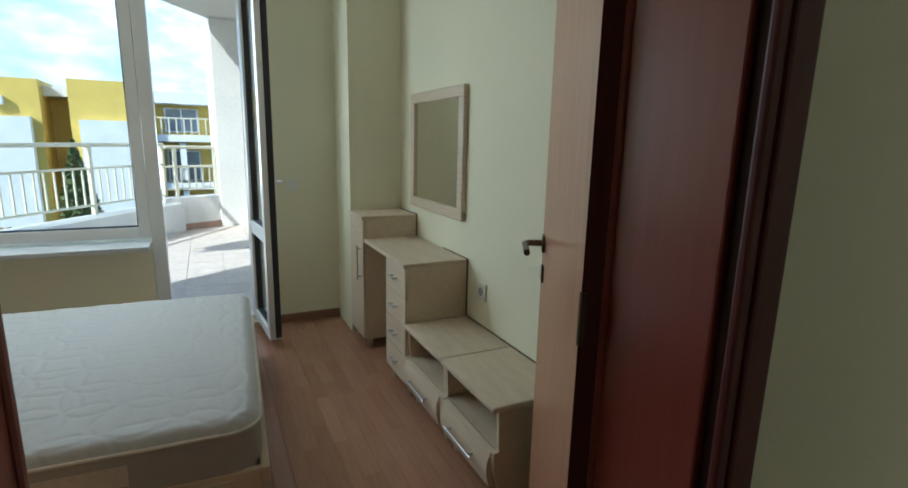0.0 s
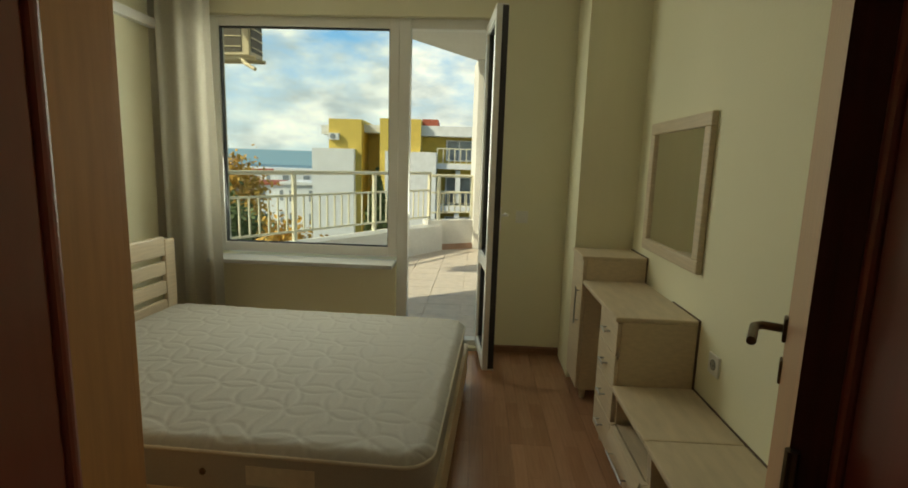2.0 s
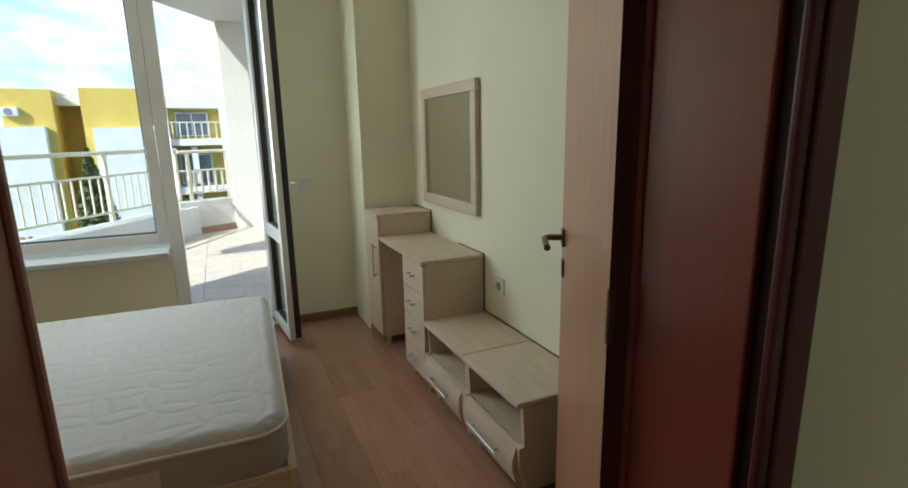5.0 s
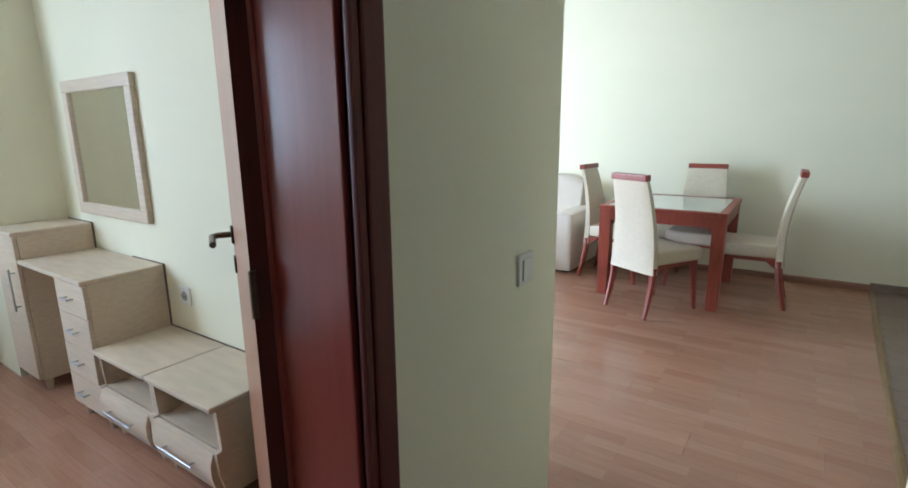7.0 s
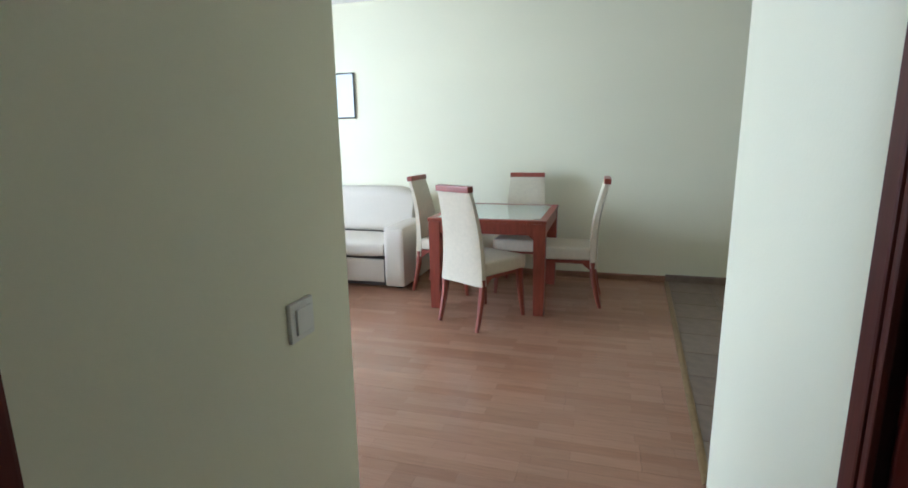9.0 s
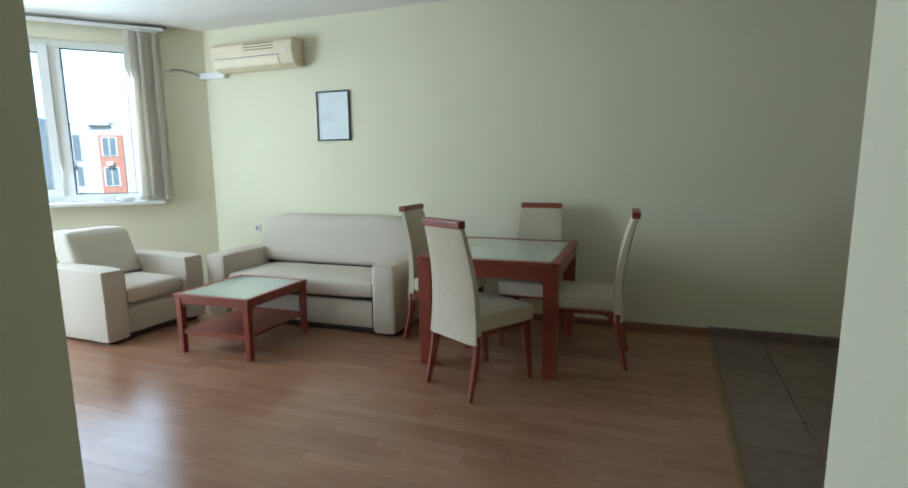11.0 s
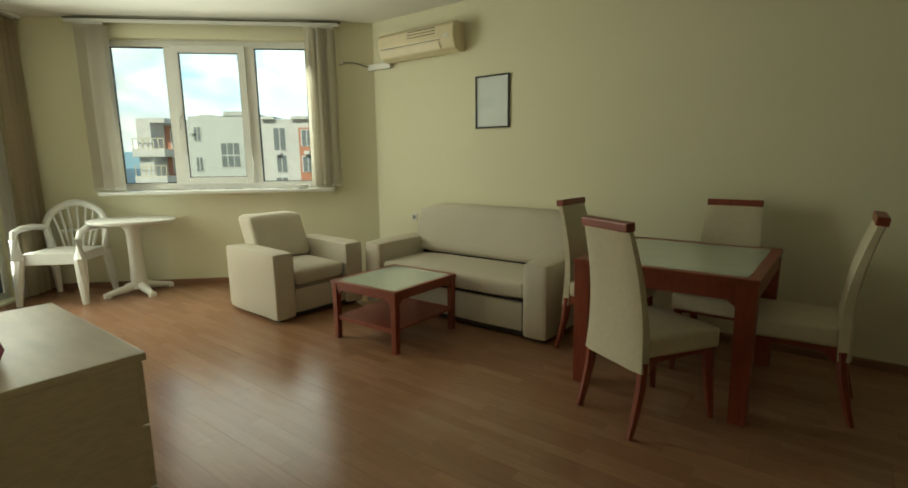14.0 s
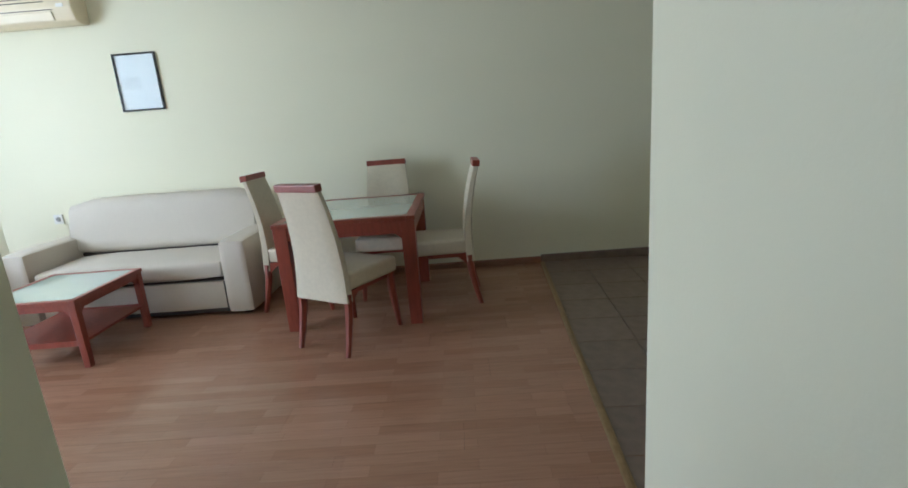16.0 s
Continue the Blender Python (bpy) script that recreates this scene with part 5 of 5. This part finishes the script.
for i in range(6):
    part("side_grille_bar", boxes((0.404, 0.410, -0.10, 0.13, 0.13 + i * 0.08, 0.142 + i * 0.08)), AC_CREAM, ou)
part("bracket", boxes((-0.46, 0.44, -0.10, -0.07, 0.03, 0.06), (-0.46, 0.44, 0.09, 0.12, 0.03, 0.06)), AC_CREAM, ou)
part("hanger", boxes((0.30, 0.325, -0.10, -0.07, 0.06, TOP - 2.13), (0.30, 0.325, 0.09, 0.12, 0.06, TOP - 2.13)), AC_CREAM, ou)
part("drain_pipe", tube([(0.30, -0.08, 0.05), (0.36, -0.12, -0.01), (0.46, -0.16, -0.06)], 0.016), AC_CREAM, ou, smooth=True)


def house_window(parent, x0, x1, y, z0, z1, split=1):
    w = part("window", boxes((x0 - 0.06, x1 + 0.06, y - 0.05, y + 0.02, z0 - 0.06, z1 + 0.06)), WHITE_HOUSE, parent)
    for k in range(split):
        a = x0 + (x1 - x0) * k / split
        b = x0 + (x1 - x0) * (k + 1) / split
        part("pane", boxes((a + 0.04, b - 0.04, y - 0.07, y - 0.045, z0, z1)), DARK_PANE, w)


def house_rail(parent, x0, x1, y, z0, z1):
    spans = [(x0, x1, y - 0.03, y + 0.03, z1 - 0.06, z1), (x0, x1, y - 0.02, y + 0.02, z0, z0 + 0.05)]
    n = max(2, int((x1 - x0) / 0.35))
    spans += [(x0 + (x1 - x0) * k / n - 0.03, x0 + (x1 - x0) * k / n + 0.03, y - 0.02, y + 0.02, z0, z1) for k in range(n + 1)]
    part("balcony_railing", boxes(*spans), RAIL, parent)


def yellow_building():
    t = thing("apartment_building", pose(-1.5, 32.22, -0.74, 0, 0, 2.7), "yellow and white apartment building with balconies beyond the terrace", "building")
    g = -11.0
    part("wall", boxes((-8.73, -6.2, -0.8, 6, g, 2.73)), WHITE_HOUSE, t, "white rendered lower block")
    part("wall", boxes((-7.82, -5.82, -0.3, 6, 2.73, 4.52), (-6.2, -5.82, -0.3, 6, g, 2.73)), YELLOW, t, "yellow stair tower")
    part("eave", boxes((-8.4, -7.82, 0.2, 5, 3.6, 4.15)), WHITE_HOUSE, t)
    part("wall", boxes((-5.82, -4.70, 2.2, 6, g, 3.8)), YELLOW, t, "recessed yellow wall")
    part("roof_slab", boxes((-5.82, -4.70, 0.6, 6, 3.8, 4.28)), WHITE_HOUSE, t)
    part("wall", boxes((-4.70, -2.2, -0.3, 6, 2.66, 4.63), (-4.70, -4.3, -0.3, 6, g, 2.66)), YELLOW, t, "yellow upper block")
    part("wall", boxes((-4.3, -1.2, -0.8, 6, g, 2.66)), WHITE_HOUSE, t, "white rendered lower block")
    ac = part("air_conditioner_box", boxes((-7.75, -7.15, -0.62, -0.31, 3.25, 3.65), bevel=0.02), WHITE_HOUSE, t)
    part("fan_grille", lathe([(0.17, 0), (0.15, 0.03)], 16), DARK_PANE, ac).matrix_local = pose(-7.5, -0.615, 3.45, 90)
    part("roof_slab", boxes((-2.2, 4.2, 0.2, 8, 3.70, 4.30)), WHITE_HOUSE, t)
    part("roof_hut", boxes((-2.2, -1.2, 1, 4, 4.30, 4.75)), ROOF_RED, t)
    part("wall", boxes((-2.2, 4.2, 1.6, 8, g, 3.70)), YELLOW, t, "yellow balcony storeys")
    for i, z in enumerate((2.0, -0.6, -3.2, -5.8)):
        part("balcony_slab", boxes((-1.2, 4.2, -0.4, 1.6, z - 0.32, z)), WHITE_HOUSE, t)
        house_rail(t, -1.15, 4.2, -0.3, z, z + 0.95)
        for x in (-0.6, 2.3):
            house_window(t, x, x + 1.6, 1.55, z + 0.1 if i else 2.25, z + 1.7 if i else 3.45, 2)
        if i:
            for x in (0.0, 3.0):
                part("awning_beam", boxes((x, x + 0.3, -0.2, 1.6, z + 0.2, z + 2.2)), WHITE_HOUSE, t)


def white_building():
    t = thing("apartment_building", pose(1.096 + 42 * 0.783, 0.038 + 42 * 0.622, 0, 0, 0, -51.5), "white apartment building with orange-red balcony recesses", "building")
    k = 42 / 876
    X = lambda px: (px - 784) * k
    Z = lambda py: 1.28 + (294 - py) * k
    g = -11.0
    part("wall", boxes((X(352), X(466), 0, 8, g, Z(222))), WHITE_HOUSE, t, "white main block")
    part("wall", boxes((X(412), X(448), -0.1, 6, Z(222), Z(215))), WHITE_HOUSE, t, "raised roof parapet")
    part("wall", boxes((X(466), X(620), 0.8, 8, g, Z(227))), WHITE_HOUSE, t, "white side block")
    part("wall", boxes((X(277), X(300), -1.0, 8, g, Z(226)), (X(300), X(352), 1.2, 8, g, Z(226)), (X(300), X(324), -1.0, 1.2, Z(226) - 0.35, Z(226))), WHITE_HOUSE, t, "white end block")
    part("recess_wall", boxes((X(300), X(324), 1.0, 1.2, Z(345), Z(236))), ORANGE, t, "orange-red recess")
    for py in (276, 320):
        part("balcony_slab", boxes((X(274), X(326), -1.6, 1.0, Z(py + 12), Z(py))), WHITE_HOUSE, t)
        house_window(t, X(311), X(321), 0.98, Z(py - 4), Z(py - 32), 1)
    house_window(t, X(403), X(435), -0.02, Z(306), Z(267), 3)
    part("window_bar", boxes((X(403), X(435), -0.12, -0.07, Z(287) - 0.05, Z(287) + 0.05)), WHITE_HOUSE, t)
    house_window(t, X(403), X(435), -0.02, Z(360), Z(325), 3)
    for a, b, c, d in ((487, 508, 279, 242), (490, 508, 316, 288), (487, 508, 356, 326)):
        house_window(t, X(a), X(b), 0.78, Z(c), Z(d), 2)
    part("orange_panel", boxes((X(531), X(562), 0.6, 0.8, g, Z(242))), ORANGE, t, "orange-red painted bay")
    for c, d in ((272, 246), (316, 290), (356, 332)):
        house_window(t, X(536), X(554), 0.58, Z(c), Z(d), 2)
    part("air_conditioner_box", boxes((X(356), X(364), -0.35, 0, Z(251), Z(243)), bevel=0.03), WHITE_HOUSE, t)
    for a, b, top in ((366, 384, 219), (470, 492, 223), (520, 548, 223), (584, 610, 224)):
        part("roof_parapet_step", boxes((X(a), X(b), 0.4, 4, Z(228), Z(top))), WHITE_HOUSE, t)
    for a in (492, 541):
        part("air_conditioner_box", boxes((X(a), X(a + 9), 0.25 if a < 500 else 0.1, 0.6, Z(287), Z(281)), bevel=0.03), WHITE_HOUSE, t)
    for py in (258, 302):
        house_rail(t, X(275), X(325), -1.5, Z(py + 18), Z(py))
    for c, d in ((262, 240), (312, 290), (352, 330)):
        house_window(t, X(360), X(372), -0.02, Z(c), Z(d), 2)


def far_house(x, y, w, d, z0, z1, colour, roof, label, turn=0):
    t = thing("house", pose(x, y, z0, 0, 0, turn), label, "house", "houses towards the sea")
    part("wall", boxes((-w / 2, w / 2, -d / 2, d / 2, 0, z1 - z0)), colour, t)
    h = z1 - z0
    part("roof", boxes((-w / 2 - 0.3, w / 2 + 0.3, -d / 2 - 0.3, d / 2 + 0.3, h, h + 0.35)), roof, t)
    n = max(2, int(w / 2.2))
    for i in range(n):
        for zz in (h - 1.9, h - 4.6):
            if zz > 0.3:
                house_window(t, -w / 2 + (i + 0.3) * w / n, -w / 2 + (i + 0.62) * w / n, -d / 2, zz, zz + 1.3, 1)


def tree(x, y, z0, height, spread, leaves, count, label, seed, conifer=False, name="tree"):
    t = thing(name, pose(x, y, z0), label, "tree")
    rng = random.Random(seed)
    trunk = [tube([(0, 0, 0), (0.05 * height * rng.uniform(-0.5, 0.5), 0, height * 0.35), (0, 0.02 * height, height * 0.8)], [height * 0.03, height * 0.022, height * 0.006], 7)]
    tips = []
    for k in range(18):
        a, z = rng.uniform(0, 6.28), height * rng.uniform(0.5, 0.86)
        r = spread * rng.uniform(0.5, 0.9) * (1.1 - z / height if conifer else 1)
        tip = Vector((r * math.cos(a), r * math.sin(a), z + height * 0.12))
        trunk.append(tube([(0, 0, z - height * 0.08), tip * 0.5 + Vector((0, 0, z * 0.5)), tip], [height * 0.012, height * 0.008, height * 0.003], 5))
        tips.append(tip)
    part("trunk", merge(*trunk), BARK, t, smooth=True)
    verts, faces = [], []
    for i in range(count):
        if conifer:
            z = height * rng.random() ** 1.3
            r = spread * (1 - z / height) * (0.35 + 0.65 * rng.random() ** 0.5) * (0.75 + 0.5 * abs(math.sin(z * 9 / height)))
            a = rng.uniform(0, 6.28)
            c = Vector((r * math.cos(a), r * math.sin(a), z + height * 0.06))
        else:
            b = rng.choice(tips)
            c = b + Vector((rng.gauss(0, spread * 0.26), rng.gauss(0, spread * 0.26), rng.gauss(0, height * 0.035)))
        s = rng.uniform(0.035, 0.085)
        u = Vector((rng.gauss(0, 1), rng.gauss(0, 1), rng.gauss(0, 1))).normalized()
        w = u.orthogonal().normalized()
        base = len(verts)
        verts += [c - u * s * 1.6, c + w * s * 0.8, c + u * s * 1.6, c - w * s * 0.8]
        faces.append((base, base + 1, base + 2, base + 3))
    me = bpy.data.meshes.new("crown")
    me.from_pydata(verts, [], faces)
    me.materials.append(leaves)
    c = new("crown", me)
    c.parent = t


yellow_building()
white_building()
far_house(-33.5, 87, 9, 8, -11, -1.0, WHITE_HOUSE, ROOF_RED, "white house with a red roof towards the sea")
far_house(-27.6, 79, 6, 8, -11, -0.6, WHITE_HOUSE, WHITE_HOUSE, "white flat-roofed house towards the sea", 8)
far_house(-41.5, 96, 8, 8, -11, -0.9, YELLOW, WHITE_HOUSE, "yellow flat-roofed house towards the sea", -6)
far_house(-25.6, 65, 5, 6, -11, -2.0, WHITE_HOUSE, ROOF_RED, "low white house with a red roof", 5)
far_house(-38.5, 112, 10, 9, -11, -1.6, WHITE_HOUSE, WHITE_HOUSE, "wide white house close to the shore", 4)
far_house(-20.4, 61, 4.5, 6, -11, -1.7, WHITE_HOUSE, WHITE_HOUSE, "narrow white block with rows of small windows", 3)
tree(-10.2, 20.8, -11, 11.9, 1.2, LEAF_GOLD, 9000, "golden autumn tree beyond the terrace", 3)
tree(-7.3, 15.9, -11, 10.7, 1.2, LEAF, 8000, "green leafy tree beyond the terrace", 5)
tree(-5.2, 13.0, -11, 10.4, 0.8, LEAF_GOLD, 7000, "yellow-leaved tree below the railing", 6)
tree(-4.75, 24.0, -11, 11.3, 2.6, LEAF, 14000, "dark green conifer in front of the yellow building", 9, True)

solid("ground", prism([(-1200, -300), (1200, -300), (1200, 1200), (-1200, 1200)], -11.4, -11.0), GRASS, "dry grassy ground around the houses", "ground", "structure")
solid("water", prism([(-1200, 150), (-20, 150), (120, 190), (300, 420), (1200, 420), (1200, 1199), (-1200, 1199)], -11.2, -10.9), SEA, "calm blue sea beyond the houses", "water", "structure")


def backdrop():
    """A far curved screen with the sea below and a cloudy sky above."""
    m = bpy.data.materials.new("sea_and_cloud_backdrop")
    m.use_nodes = True
    n, l = m.node_tree.nodes, m.node_tree.links
    n.remove(n["Principled BSDF"])
    g, sp = n.new("ShaderNodeNewGeometry"), n.new("ShaderNodeSeparateXYZ")
    l.new(g.outputs["Position"], sp.inputs[0])
    zr = n.new("ShaderNodeMapRange")
    zr.inputs[1].default_value, zr.inputs[2].default_value = 0, 360
    l.new(sp.outputs[2], zr.inputs[0])
    ramp = n.new("ShaderNodeValToRGB")
    e = ramp.color_ramp.elements
    e[0].position, e[0].color = 0.0, (0.50, 0.64, 0.76, 1)
    e[1].position, e[1].color = 1.0, (0.13, 0.36, 0.76, 1)
    for pos, col in ((0.20, (0.46, 0.62, 0.80, 1)), (0.60, (0.17, 0.42, 0.80, 1))):
        q = e.new(pos)
        q.color = col
    l.new(zr.outputs[0], ramp.inputs[0])
    mp = n.new("ShaderNodeMapping")
    mp.inputs["Scale"].default_value = (1, 1, 2.2)
    l.new(g.outputs["Position"], mp.inputs[0])
    no = n.new("ShaderNodeTexNoise")
    no.inputs["Scale"].default_value, no.inputs["Detail"].default_value, no.inputs["Roughness"].default_value = 0.0052, 8, 0.58
    l.new(mp.outputs[0], no.inputs[0])
    cr = n.new("ShaderNodeMapRange")
    cr.inputs[1].default_value, cr.inputs[2].default_value = 0.34, 0.54
    l.new(no.outputs[0], cr.inputs[0])
    # clouds thin out towards the top
    th = n.new("ShaderNodeMapRange")
    th.inputs[1].default_value, th.inputs[2].default_value, th.inputs[3].default_value, th.inputs[4].default_value = 200, 330, 1.0, 0.10
    l.new(sp.outputs[2], th.inputs[0])
    mu = n.new("ShaderNodeMath")
    mu.operation = "MULTIPLY"
    l.new(cr.outputs[0], mu.inputs[0])
    l.new(th.outputs[0], mu.inputs[1])
    no2 = n.new("ShaderNodeTexNoise")
    no2.inputs["Scale"].default_value, no2.inputs["Detail"].default_value = 0.011, 6
    l.new(mp.outputs[0], no2.inputs[0])
    cc = n.new("ShaderNodeValToRGB")
    cc.color_ramp.elements[0].position, cc.color_ramp.elements[0].color = 0.36, (0.40, 0.48, 0.58, 1)
    cc.color_ramp.elements[1].position, cc.color_ramp.elements[1].color = 0.66, (0.86, 0.90, 0.95, 1)
    l.new(no2.outputs[0], cc.inputs[0])
    mx = n.new("ShaderNodeMix")
    mx.data_type = "RGBA"
    l.new(mu.outputs[0], mx.inputs[0])
    l.new(ramp.outputs[0], mx.inputs[6])
    l.new(cc.outputs[0], mx.inputs[7])
    sea = n.new("ShaderNodeMix")
    sea.data_type = "RGBA"
    st = n.new("ShaderNodeMapRange")
    st.inputs[1].default_value, st.inputs[2].default_value = 14.0, 15.5
    l.new(sp.outputs[2], st.inputs[0])
    l.new(st.outputs[0], sea.inputs[0])
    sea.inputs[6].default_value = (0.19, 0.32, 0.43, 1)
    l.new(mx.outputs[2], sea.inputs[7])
    # sea and sky both emit; glow triples towards +x for a whiter sky
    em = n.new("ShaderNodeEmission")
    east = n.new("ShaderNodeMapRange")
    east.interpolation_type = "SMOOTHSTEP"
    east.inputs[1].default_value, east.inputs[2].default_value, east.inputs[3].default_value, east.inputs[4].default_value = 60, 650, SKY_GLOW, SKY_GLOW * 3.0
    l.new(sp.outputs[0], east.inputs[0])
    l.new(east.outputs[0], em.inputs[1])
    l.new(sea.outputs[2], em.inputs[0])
    l.new(em.outputs[0], n["Material Output"].inputs[0])
    bm = bmesh.new()
    cols = []
    for k in range(61):
        a = radians(-115 + 230 * k / 60)
        cols.append([bm.verts.new((950 * math.sin(a), 950 * math.cos(a), z)) for z in (-60, 400)])
    for a, b in zip(cols, cols[1:]):
        bm.faces.new((a[0], b[0], b[1], a[1]))
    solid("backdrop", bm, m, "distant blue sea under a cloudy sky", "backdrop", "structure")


SKY_GLOW = 1.4
backdrop()

# ---- floor pieces ----
floor_boards("floor_bedroom", "brown three-strip laminate floor of the bedroom", -2.14, 0.945, 0.505, 3.72, lambda x, y: True)


def living_floor():
    top = floor_boards("floor", "brown three-strip laminate floor of hall and living room", -1.5, 4.95, -0.72, 6.55,
                       lambda x, y: in_poly(x, y, [(-1.5, -0.75), (4.97, -0.75), (4.97, 4.35), (2.6, 6.75), (0.95, 5.15), (1.0, 0.505), (-1.5, 0.505)]),
                       end=lambda x: min(NE[1] + NE[0] - x, SW[1] + x - SW[0]) + 0.16)
    return top


living_floor()
# brass strip and kitchen tiles
m_st, l_st = along((1.99, -0.515), (4.95, -0.675))
solid("threshold_strip", profile_x([(-0.020, 0.0), (-0.012, 0.005), (0, 0.007), (0.012, 0.005), (0.020, 0.0)], 0, l_st), BRASS, "worn brass strip between laminate and tiles", "floor strip", "structure", m=m_st)
kt = thing("floor_kitchen", m_st, "grey-brown ceramic kitchen floor tiles", "floor", kind="structure")
mesh_t = finish("tile", boxes((0.002, 0.331, -0.331, -0.002, -0.010, 0.0025), bevel=0.0015, seg=1), TILE)
for i in range(9):
    for j in range(8):
        o = new("tile", mesh_t)
        o.location = (-0.02 + i * 0.333, -0.012 - j * 0.333, 0)
        o.parent = kt
# terrace tiles, one sheet of separate slabs
bm = bmesh.new()
for i in range(20):
    for j in range(17):
        x, y = -3.1 + i * 0.33, 3.97 + j * 0.33
        if in_poly(x + 0.16, y + 0.16, TERR):
            v = [bm.verts.new((x + a, y + b, c)) for c in (-0.04, -0.02) for a, b in ((0.003, 0.003), (0.327, 0.003), (0.327, 0.327), (0.003, 0.327))]
            bm.faces.new(v[4:])
            for k in range(4):
                bm.faces.new((v[k], v[(k + 1) % 4], v[4 + (k + 1) % 4], v[4 + k]))
tt = tagged(new("terrace_tiles", finish("terrace_tiles", bm, TERRACE)), "pale terracotta terrace tiles", "floor", kind="stuff")
